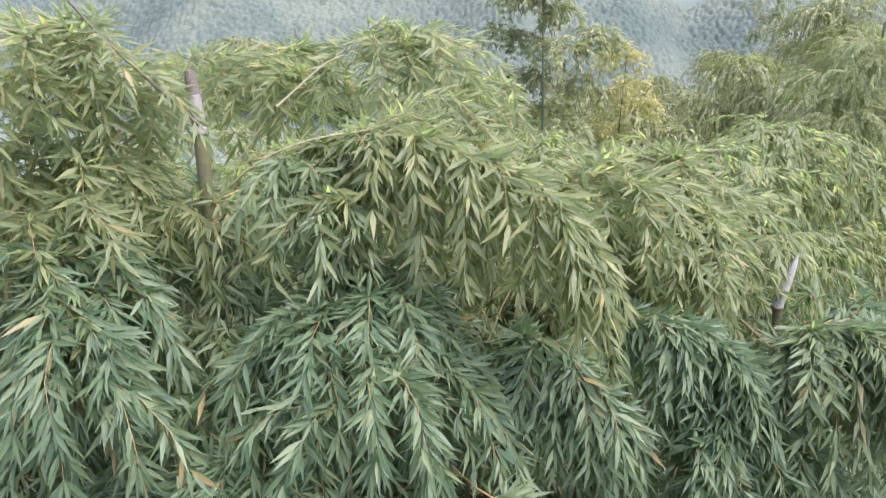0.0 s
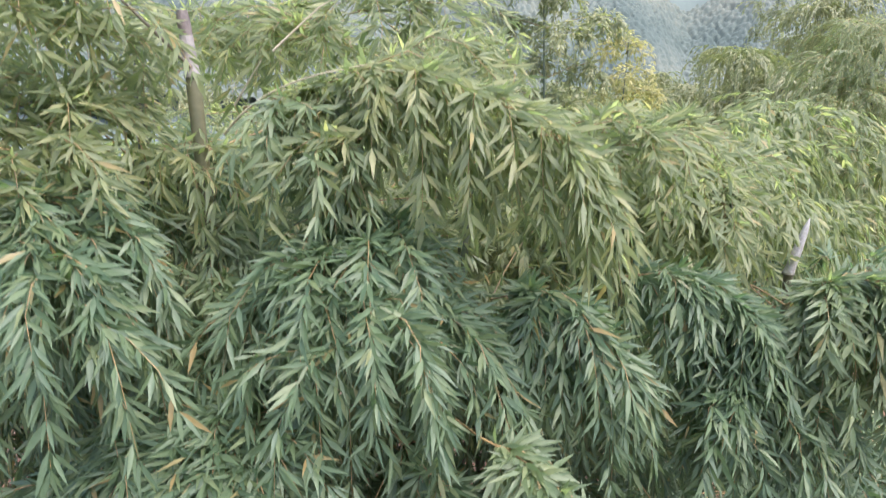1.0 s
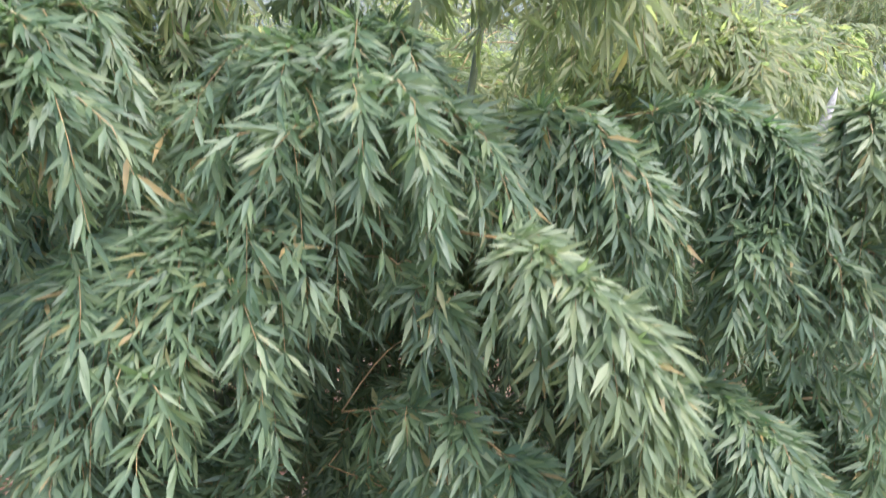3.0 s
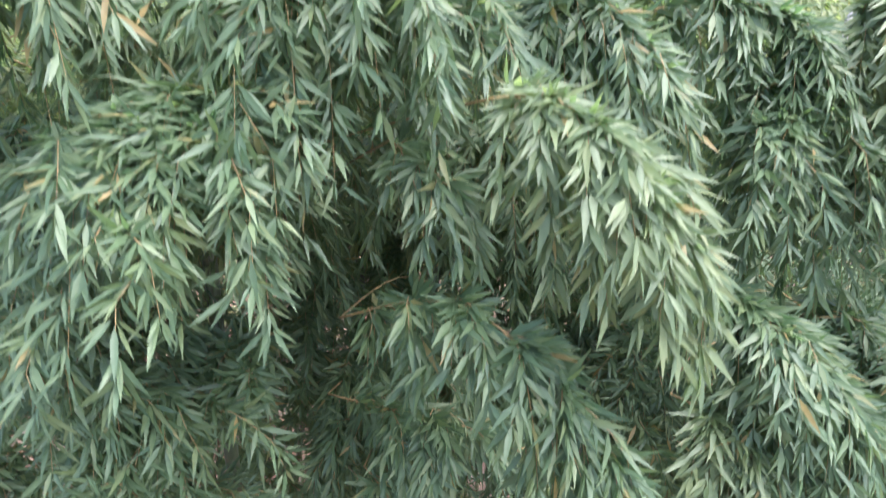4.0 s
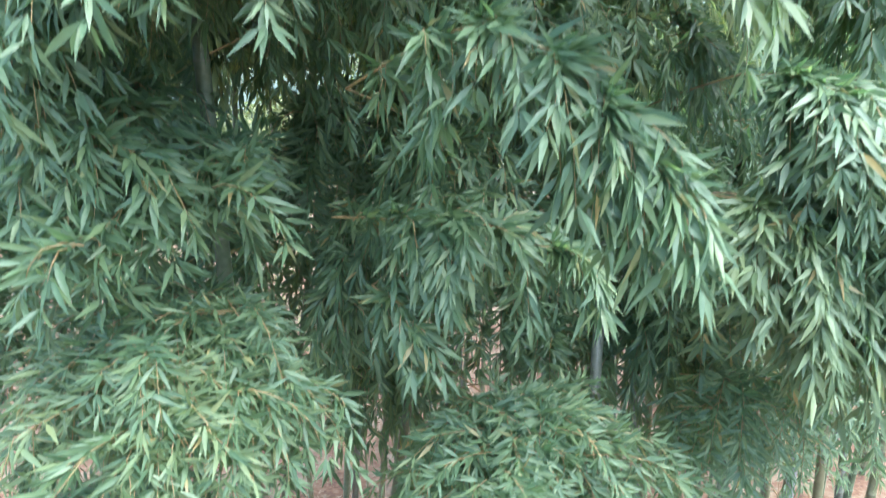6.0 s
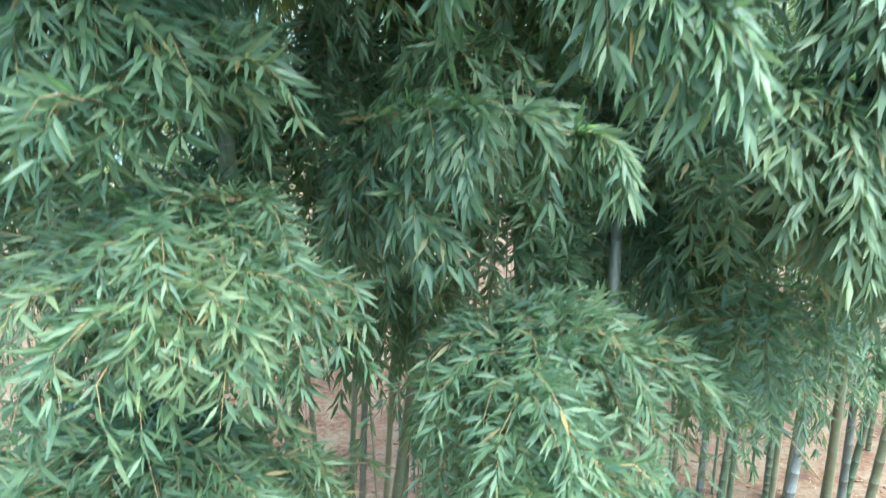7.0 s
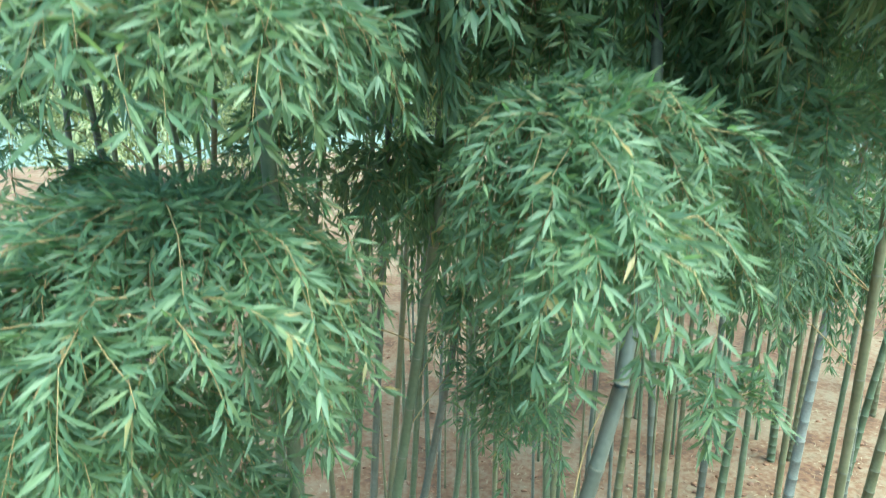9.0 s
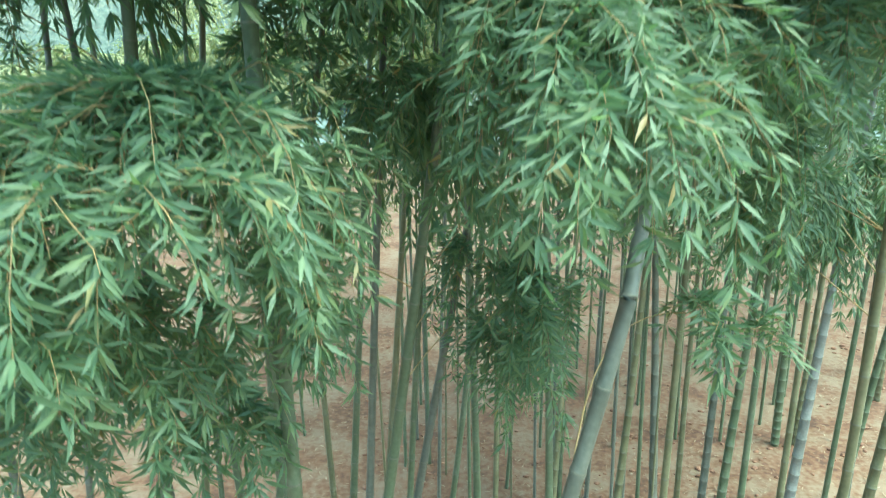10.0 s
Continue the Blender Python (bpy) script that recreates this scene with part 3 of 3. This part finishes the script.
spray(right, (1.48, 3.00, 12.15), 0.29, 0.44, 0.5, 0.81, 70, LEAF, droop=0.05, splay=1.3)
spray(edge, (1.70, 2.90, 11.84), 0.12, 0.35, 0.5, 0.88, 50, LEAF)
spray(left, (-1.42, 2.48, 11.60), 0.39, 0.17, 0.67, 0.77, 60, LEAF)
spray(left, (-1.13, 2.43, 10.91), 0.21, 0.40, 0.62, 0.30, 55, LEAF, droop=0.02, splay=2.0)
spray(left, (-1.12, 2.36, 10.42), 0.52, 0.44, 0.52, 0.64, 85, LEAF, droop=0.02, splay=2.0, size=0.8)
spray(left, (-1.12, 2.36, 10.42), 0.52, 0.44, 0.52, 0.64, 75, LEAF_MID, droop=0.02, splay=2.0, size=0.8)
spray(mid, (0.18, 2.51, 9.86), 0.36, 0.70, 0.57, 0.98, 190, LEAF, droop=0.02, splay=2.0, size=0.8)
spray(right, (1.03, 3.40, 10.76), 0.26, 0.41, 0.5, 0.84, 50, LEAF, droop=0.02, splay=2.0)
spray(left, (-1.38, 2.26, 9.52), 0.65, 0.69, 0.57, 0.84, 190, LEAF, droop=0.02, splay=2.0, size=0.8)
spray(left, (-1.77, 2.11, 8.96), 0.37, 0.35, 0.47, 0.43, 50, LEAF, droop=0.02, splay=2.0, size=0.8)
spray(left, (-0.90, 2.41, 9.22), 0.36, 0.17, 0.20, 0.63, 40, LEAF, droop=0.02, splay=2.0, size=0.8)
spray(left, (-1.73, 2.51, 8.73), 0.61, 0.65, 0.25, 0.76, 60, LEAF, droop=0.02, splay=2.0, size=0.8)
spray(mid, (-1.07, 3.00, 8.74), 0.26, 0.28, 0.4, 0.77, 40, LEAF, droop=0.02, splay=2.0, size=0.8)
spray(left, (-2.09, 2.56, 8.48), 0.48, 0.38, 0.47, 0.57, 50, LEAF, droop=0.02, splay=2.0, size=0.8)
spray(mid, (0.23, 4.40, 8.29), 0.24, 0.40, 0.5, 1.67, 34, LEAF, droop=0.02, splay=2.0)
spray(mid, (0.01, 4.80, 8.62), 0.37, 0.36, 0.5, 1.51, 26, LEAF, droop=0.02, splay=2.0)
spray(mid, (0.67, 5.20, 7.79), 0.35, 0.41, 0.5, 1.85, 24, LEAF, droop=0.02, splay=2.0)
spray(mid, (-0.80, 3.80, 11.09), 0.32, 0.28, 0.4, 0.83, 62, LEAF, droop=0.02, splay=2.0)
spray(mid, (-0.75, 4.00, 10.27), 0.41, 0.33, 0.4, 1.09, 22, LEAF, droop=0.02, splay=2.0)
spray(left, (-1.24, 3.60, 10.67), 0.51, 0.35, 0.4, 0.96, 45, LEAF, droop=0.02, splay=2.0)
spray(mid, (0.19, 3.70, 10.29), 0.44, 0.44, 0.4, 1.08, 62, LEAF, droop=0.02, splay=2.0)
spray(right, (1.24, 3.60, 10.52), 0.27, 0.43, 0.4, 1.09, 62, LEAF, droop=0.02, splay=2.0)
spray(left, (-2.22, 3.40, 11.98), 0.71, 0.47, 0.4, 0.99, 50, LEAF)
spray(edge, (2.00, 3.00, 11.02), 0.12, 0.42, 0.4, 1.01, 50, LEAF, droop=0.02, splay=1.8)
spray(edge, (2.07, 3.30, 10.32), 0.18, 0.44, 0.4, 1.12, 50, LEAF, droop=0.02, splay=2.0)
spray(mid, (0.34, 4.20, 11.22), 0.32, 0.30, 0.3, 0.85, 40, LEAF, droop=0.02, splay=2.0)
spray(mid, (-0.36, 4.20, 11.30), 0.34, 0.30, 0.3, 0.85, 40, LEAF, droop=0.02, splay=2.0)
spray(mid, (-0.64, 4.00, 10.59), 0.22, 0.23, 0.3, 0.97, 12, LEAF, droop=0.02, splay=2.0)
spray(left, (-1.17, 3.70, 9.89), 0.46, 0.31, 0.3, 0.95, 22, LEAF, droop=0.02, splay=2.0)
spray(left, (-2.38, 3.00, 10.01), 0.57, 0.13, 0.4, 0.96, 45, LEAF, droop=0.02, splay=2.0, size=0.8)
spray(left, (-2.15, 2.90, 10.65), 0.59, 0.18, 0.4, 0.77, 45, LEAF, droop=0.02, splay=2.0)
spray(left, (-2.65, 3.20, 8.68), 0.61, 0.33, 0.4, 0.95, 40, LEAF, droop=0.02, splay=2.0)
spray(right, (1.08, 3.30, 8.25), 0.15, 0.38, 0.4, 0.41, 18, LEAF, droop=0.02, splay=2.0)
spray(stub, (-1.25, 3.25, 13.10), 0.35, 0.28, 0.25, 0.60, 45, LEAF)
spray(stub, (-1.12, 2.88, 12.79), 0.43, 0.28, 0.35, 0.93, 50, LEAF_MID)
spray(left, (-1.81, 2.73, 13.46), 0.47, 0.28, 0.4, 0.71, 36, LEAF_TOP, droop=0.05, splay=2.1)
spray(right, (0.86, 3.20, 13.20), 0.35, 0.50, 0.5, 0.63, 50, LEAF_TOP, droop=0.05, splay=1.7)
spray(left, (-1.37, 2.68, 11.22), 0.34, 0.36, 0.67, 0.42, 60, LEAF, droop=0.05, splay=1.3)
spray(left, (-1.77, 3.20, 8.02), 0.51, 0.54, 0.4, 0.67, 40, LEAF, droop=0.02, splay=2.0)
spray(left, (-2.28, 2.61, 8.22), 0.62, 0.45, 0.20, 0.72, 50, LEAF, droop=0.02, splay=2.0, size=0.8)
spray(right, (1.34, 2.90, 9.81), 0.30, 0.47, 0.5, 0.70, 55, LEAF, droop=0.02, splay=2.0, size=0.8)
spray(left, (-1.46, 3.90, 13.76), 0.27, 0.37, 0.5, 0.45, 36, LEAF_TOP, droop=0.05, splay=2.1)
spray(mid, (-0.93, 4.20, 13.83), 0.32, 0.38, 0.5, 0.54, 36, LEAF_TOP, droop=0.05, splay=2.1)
spray(left, (-0.96, 2.73, 11.00), 0.18, 0.20, 0.4, 0.31, 45, LEAF, droop=0.05, splay=1.3)
spray(right, (1.67, 4.20, 9.48), 0.23, 0.39, 0.4, 1.40, 45, LEAF, droop=0.02, splay=2.0)
spray(right, (1.48, 4.60, 10.80), 0.46, 0.55, 0.4, 1.50, 60, LEAF)
spray(edge, (2.21, 4.80, 10.90), 0.40, 0.61, 0.4, 1.61, 60, LEAF)
spray(edge, (2.75, 4.50, 10.75), 0.30, 0.55, 0.4, 1.43, 60, LEAF)
spray(mid, (-0.60, 4.30, 10.77), 0.48, 0.51, 0.4, 1.00, 30, LEAF)
spray(mid, (-0.52, 4.60, 9.32), 0.48, 0.43, 0.4, 1.15, 34, LEAF)
spray(edge, (1.58, 3.00, 10.36), 0.12, 0.27, 0.4, 0.58, 45, LEAF, droop=0.02, splay=2.0, size=0.8)
spray(edge, (2.95, 4.00, 10.90), 0.24, 0.67, 0.4, 1.20, 50, LEAF, droop=0.02, splay=2.0)
spray(edge, (2.77, 3.90, 10.81), 0.26, 0.51, 0.4, 0.72, 40, LEAF, droop=0.02, splay=2.0)
sweep(stub, ((0.14, 2.15, 12.09), (0.27, 2.00, 12.11), (0.44, 1.88, 12.00), (0.57, 1.83, 11.82), (0.66, 1.81, 11.66)), 0.15, 0.52, 48, LEAF_MID)
sweep(stub, ((-0.21, 2.40, 11.94), (-0.08, 2.25, 11.88), (0.01, 2.20, 11.80)), 0.1, 0.38, 14, LEAF)
sweep(mid, ((-0.45, 2.50, 11.22), (-0.17, 2.30, 11.36), (0.04, 2.12, 11.42), (0.26, 1.98, 11.30), (0.44, 1.88, 11.08), (0.55, 1.83, 10.92)), 0.15, 0.5, 52, LEAF)
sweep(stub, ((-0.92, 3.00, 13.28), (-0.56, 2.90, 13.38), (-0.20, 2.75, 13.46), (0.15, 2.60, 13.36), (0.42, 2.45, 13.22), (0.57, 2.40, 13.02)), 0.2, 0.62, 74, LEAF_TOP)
sweep(right, ((0.85, 3.10, 12.41), (1.15, 2.98, 12.48), (1.37, 2.88, 12.39), (1.59, 2.82, 12.19)), 0.2, 0.6, 56, LEAF)
sweep(right, ((0.23, 2.95, 12.35), (0.45, 2.75, 12.48), (0.69, 2.62, 12.34), (0.82, 2.58, 12.11)), 0.2, 0.7, 56, LEAF)
sweep(edge, ((1.75, 3.05, 12.27), (1.82, 2.85, 12.49), (2.02, 2.75, 12.50), (2.19, 2.70, 12.41)), 0.25, 0.85, 70, LEAF_MID)
sweep(right, ((1.11, 2.75, 11.24), (1.25, 2.55, 11.22), (1.43, 2.42, 11.07), (1.62, 2.38, 10.79)), 0.24, 0.75, 64, LEAF)
sweep(edge, ((1.19, 2.70, 10.67), (1.32, 2.50, 10.74), (1.51, 2.42, 10.53), (1.67, 2.40, 10.29)), 0.22, 0.6, 48, LEAF)
sweep(mid, ((-0.62, 2.95, 10.64), (-0.22, 2.65, 10.69), (0.11, 2.52, 10.69), (0.39, 2.47, 10.56)), 0.2, 0.32, 44, LEAF)
sweep(mid, ((-0.42, 2.70, 10.39), (-0.29, 2.50, 10.38), (-0.24, 2.42, 10.29)), 0.08, 0.28, 12, LEAF)
sweep(edge, ((0.98, 2.65, 10.77), (1.11, 2.50, 10.76), (1.34, 2.42, 10.62), (1.50, 2.40, 10.44)), 0.22, 0.85, 64, LEAF_MID)
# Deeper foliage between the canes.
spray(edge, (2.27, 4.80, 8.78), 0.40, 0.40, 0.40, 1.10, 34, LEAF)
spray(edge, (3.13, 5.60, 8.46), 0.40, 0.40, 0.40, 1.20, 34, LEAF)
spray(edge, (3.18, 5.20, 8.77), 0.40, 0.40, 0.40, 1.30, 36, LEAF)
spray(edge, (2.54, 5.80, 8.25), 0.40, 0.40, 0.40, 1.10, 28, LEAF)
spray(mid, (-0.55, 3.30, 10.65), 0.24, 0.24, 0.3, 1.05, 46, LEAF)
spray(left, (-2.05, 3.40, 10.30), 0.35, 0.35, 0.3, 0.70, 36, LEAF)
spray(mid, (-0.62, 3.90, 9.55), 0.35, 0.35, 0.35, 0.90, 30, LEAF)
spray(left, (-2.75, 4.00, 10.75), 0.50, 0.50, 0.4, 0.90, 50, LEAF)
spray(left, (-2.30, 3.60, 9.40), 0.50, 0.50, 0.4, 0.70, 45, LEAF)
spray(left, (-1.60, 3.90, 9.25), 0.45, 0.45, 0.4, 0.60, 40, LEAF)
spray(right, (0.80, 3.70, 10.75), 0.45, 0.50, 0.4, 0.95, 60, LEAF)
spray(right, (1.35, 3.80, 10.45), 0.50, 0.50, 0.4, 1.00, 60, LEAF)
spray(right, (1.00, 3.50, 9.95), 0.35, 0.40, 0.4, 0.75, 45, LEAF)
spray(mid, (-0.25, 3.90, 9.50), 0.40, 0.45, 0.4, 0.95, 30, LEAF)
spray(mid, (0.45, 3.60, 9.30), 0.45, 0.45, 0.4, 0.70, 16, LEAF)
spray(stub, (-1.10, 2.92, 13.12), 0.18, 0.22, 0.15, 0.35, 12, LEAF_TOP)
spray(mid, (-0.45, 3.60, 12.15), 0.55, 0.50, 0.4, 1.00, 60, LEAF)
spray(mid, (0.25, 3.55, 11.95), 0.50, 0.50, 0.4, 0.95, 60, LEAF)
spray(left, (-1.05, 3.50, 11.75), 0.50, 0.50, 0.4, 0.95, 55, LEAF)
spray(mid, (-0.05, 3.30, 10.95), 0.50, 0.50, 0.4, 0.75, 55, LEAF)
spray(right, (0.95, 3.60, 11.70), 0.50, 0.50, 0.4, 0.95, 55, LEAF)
# Canes behind: foot, lean and thickness of each; leafy from breast height of the canopy upwards.
MIDDLE_CANES = [(-1.93, 6.5, 0.087, 0.057), (-1.56, 6.0, 0.104, 0.052), (-1.70, 5.2, 0.182, 0.055), (0.00, 6.5, -0.006, 0.058), (0.28, 8.0, 0.006, 0.046), (-0.63, 9.0, 0.024, 0.036), (-0.89, 6.8, 0.138, 0.048), (-1.95, 7.5, -0.013, 0.053), (-1.40, 4.0, 0.066, 0.044), (-1.07, 5.0, 0.055, 0.040), (-3.21, 4.6, 0.120, 0.049), (-4.12, 4.4, 0.149, 0.039), (-2.74, 4.8, 0.143, 0.051)]
CLEARING_CANES = [(2.64, 10.0, 0.051, 0.080), (3.47, 10.0, -0.051, 0.085), (3.30, 10.5, -0.023, 0.042), (4.26, 11.0, -0.021, 0.062), (4.51, 10.5, 0.020, 0.080), (4.72, 10.2, 0.037, 0.090), (1.36, 9.5, 0.041, 0.066), (2.64, 12.0, 0.029, 0.052), (7.80, 13.9, -0.030, 0.100), (8.28, 13.9, 0.023, 0.079), (7.43, 10.6, -0.023, 0.090), (7.73, 11.2, 0.079, 0.085), (6.52, 9.0, 0.056, 0.095), (11.90, 17.6, -0.007, 0.076), (6.77, 17.8, -0.077, 0.069), (11.66, 15.9, -0.017, 0.078)]
FRONT_CANES = [(-2.30, 3.9, 0.000, 0.045), (0.50, 4.4, 0.000, 0.045), (1.50, 4.7, 0.000, 0.045), (-3.40, 3.7, 0.020, 0.045), (2.60, 5.4, 0.000, 0.045), (3.60, 6.4, 0.000, 0.050)]
BACK = MIDDLE_CANES + CLEARING_CANES + FRONT_CANES
for i, (x, y, k, r) in enumerate(BACK):
    near = y < 9.2 and x < 2
    # LEAF_TOP on the heads paints their sunlit side; LEAF stays below.
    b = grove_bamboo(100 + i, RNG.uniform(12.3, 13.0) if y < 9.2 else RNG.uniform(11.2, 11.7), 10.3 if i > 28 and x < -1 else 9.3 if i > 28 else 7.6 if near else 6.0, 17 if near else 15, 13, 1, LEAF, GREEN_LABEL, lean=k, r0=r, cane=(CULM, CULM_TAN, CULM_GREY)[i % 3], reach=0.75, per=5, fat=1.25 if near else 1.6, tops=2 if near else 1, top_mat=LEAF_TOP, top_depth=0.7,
                     gap=(7.0, 12.0) if x < -1 and i < 13 else (7.6, 11.2) if x < 0.4 and i < 13 else None)
    b.matrix_basis = at(x, y, 0)
    if i == 0:  # a curled dead sheath still clings to this cane
        v, f = blades(np.array([[-0.45 - x, 4.15 - y, 11.95]]), np.array([[0.1, 0, -1.0]]), np.array([[0.2, -1.0, 0.1]]), np.array([0.17]), np.array([0.07]), np.array([-0.12]))
        part("sheath", mesh_of("sheath", v, f, SHEATH_DEAD, True), b, "curled dead dark red sheath")

for i, (x, y, k, r) in enumerate(((-3.34, 5.6, 0.0, 0.05), (-2.8, 5.5, 0.01, 0.036), (-2.33, 5.3, 0.0, 0.055), (-2.05, 5.6, -0.012, 0.085))):
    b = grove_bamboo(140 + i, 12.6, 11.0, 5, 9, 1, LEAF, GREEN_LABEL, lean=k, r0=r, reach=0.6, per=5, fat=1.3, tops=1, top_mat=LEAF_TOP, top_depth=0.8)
    b.matrix_basis = at(x, y, 0)

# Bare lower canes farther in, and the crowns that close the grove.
# proto: LEAF_FAR tops over LEAF, the sunlit canopy surface set by colour.
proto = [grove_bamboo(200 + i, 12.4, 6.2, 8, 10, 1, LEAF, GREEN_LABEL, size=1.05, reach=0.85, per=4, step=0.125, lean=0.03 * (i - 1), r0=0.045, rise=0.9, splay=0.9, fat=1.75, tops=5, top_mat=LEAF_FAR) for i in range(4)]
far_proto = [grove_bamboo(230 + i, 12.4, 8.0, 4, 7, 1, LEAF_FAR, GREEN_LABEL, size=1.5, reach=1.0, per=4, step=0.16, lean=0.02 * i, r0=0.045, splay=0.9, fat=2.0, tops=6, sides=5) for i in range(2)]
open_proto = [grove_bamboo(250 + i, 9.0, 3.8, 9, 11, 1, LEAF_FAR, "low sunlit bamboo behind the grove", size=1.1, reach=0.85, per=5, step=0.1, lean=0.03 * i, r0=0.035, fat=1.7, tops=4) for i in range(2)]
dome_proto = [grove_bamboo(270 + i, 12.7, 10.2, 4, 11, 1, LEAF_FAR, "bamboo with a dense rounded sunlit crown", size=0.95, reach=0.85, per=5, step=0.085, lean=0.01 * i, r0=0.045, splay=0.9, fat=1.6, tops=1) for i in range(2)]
for i, (x, y, top) in enumerate(((-0.9, 13.4, 14.20), (-5.5, 17.9, 14.36), (12.9, 29.9, 12.85), (8.2, 17.9, 12.46), (7.3, 17.9, 11.53), (8.2, 16.8, 11.96), (8.7, 15.8, 12.26), (14.2, 24.4, 14.10), (14.1, 22.4, 13.52), (14.3, 26.9, 13.04), (6.5, 14.1, 10.91), (8.2, 22.4, 11.56), (4.9, 15.8, 11.59), (7.9, 14.9, 11.16), (3.6, 17.9, 11.62), (6.2, 24.4, 11.16), (12.8, 22.4, 12.59), (14.8, 24.4, 14.49), (11.6, 33.6, 11.76), (14.5, 29.9, 12.47))):
    m = at(x, y, 67 * i, top / 13.0)
    if i < 2:
        dome_proto[i].matrix_basis = m
    else:
        copy_thing(dome_proto[i % 2], m)
SPOTS = [(9.90, 20.0), (9.2, 16.2), (5.4, 14.2), (0.9, 12.4), (1.9, 14.0), (3.4, 14.6)]
prng = random.Random(5)
y = 9.5
while y < 62:
    x = -0.8 * y - 2
    while x < 0.85 * y + 3:
        px, py = x + prng.uniform(-0.9, 0.9), y + prng.uniform(-0.9, 0.9)
        if not (py < 13 and px < -0.8) and not (px < -0.12 * py) and min(math.hypot(px - a, py - c) for a, c in SPOTS) > 1.2 and (py > 15 or px < 1):
            SPOTS.append((px, py))
        x += 2.9 + y * 0.06
    y += 2.2 + y * 0.09
for i, (x, y) in enumerate(SPOTS):
    m = at(x, y, prng.uniform(0, 360), prng.uniform(0.86, 0.95) if y < 13 else prng.uniform(0.87, 0.99))
    if i < 4:
        proto[i].matrix_basis = m
    else:
        copy_thing(proto[i % 4] if y < 13 else far_proto[i % 2], m)
far_proto[0].matrix_basis, far_proto[1].matrix_basis = at(16.0, 31.0, 0), at(-12.0, 30.0, 0)
for i, (x, y, k) in enumerate(((-4.2, 14.5, 1.06), (-7.6, 14.0, 1.02), (-1.2, 16.0, 1.08), (-10.5, 16.5, 1.06), (-5.8, 18.0, 1.1), (-13.0, 20.0, 1.1), (-3.0, 20.5, 1.12), (-9.0, 22.0, 1.12), (-0.5, 23.0, 1.1), (-6.5, 26.0, 1.15))):
    if i < 2:
        open_proto[i].matrix_basis = at(x, y, i * 70, k)
    else:
        copy_thing(open_proto[i % 2], at(x, y, prng.uniform(0, 360), k))

slim = [grove_bamboo(290 + i, 11.4, 10.6, 2, 9, 1, LEAF, "slim bamboo cane, bare up to its small leafy head", per=4, step=0.1, reach=0.6, fat=1.5, r0=0.026 + 0.008 * i, lean=0.02 - 0.03 * i, tops=1, cane=(CULM_TAN, CULM_GREY)[i]) for i in range(2)]
for i in range(14):
    m = at(-1.4 + 5.0 * (i * 0.618 % 1), 9.2 + 5.0 * (i * 0.382 % 1) + prng.uniform(-0.4, 0.4), prng.uniform(0, 360), prng.uniform(0.92, 1.06))
    if i < 2:
        slim[i].matrix_basis = m
    else:
        copy_thing(slim[i % 2], m)
pale = grove_bamboo(260, 12.2, 7.5, 10, 9, 1, LEAF, "pale grey-bloomed bamboo cane with ringed nodes", size=1.0, per=5, fat=1.4, lean=0.039, r0=0.1, tops=3, cane=CULM_PALE)
pale.matrix_basis = at(5.76, 9.8, 0)

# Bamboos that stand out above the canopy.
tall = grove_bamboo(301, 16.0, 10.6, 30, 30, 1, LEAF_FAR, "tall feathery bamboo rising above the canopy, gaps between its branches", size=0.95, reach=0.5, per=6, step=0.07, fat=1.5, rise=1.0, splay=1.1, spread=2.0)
tall.matrix_basis = at(1.9, 11.3, 0)
yellow = grove_bamboo(302, 14.0, 9.5, 13, 36, 1, LEAF_YELLOW, "yellowing bamboo standing above the green canopy", size=0.9, reach=0.58, per=5, step=0.1, rise=0.9, fat=1.7, splay=1.1)
yellow.matrix_basis = at(3.75, 14.0, 0)
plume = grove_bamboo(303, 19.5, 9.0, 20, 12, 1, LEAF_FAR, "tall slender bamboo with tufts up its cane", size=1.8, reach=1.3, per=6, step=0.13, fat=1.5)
plume.matrix_basis = at(21.3, 43.0, 0)
for x, y, k in ((24.5, 41.0, 1.2), (27.5, 42.0, 1.25), (30.5, 43.0, 1.22), (17.5, 38.0, 1.05)):
    copy_thing(proto[int(x * 7) % 4] if y < 24 else far_proto[0], at(x, y, x * 40, k))
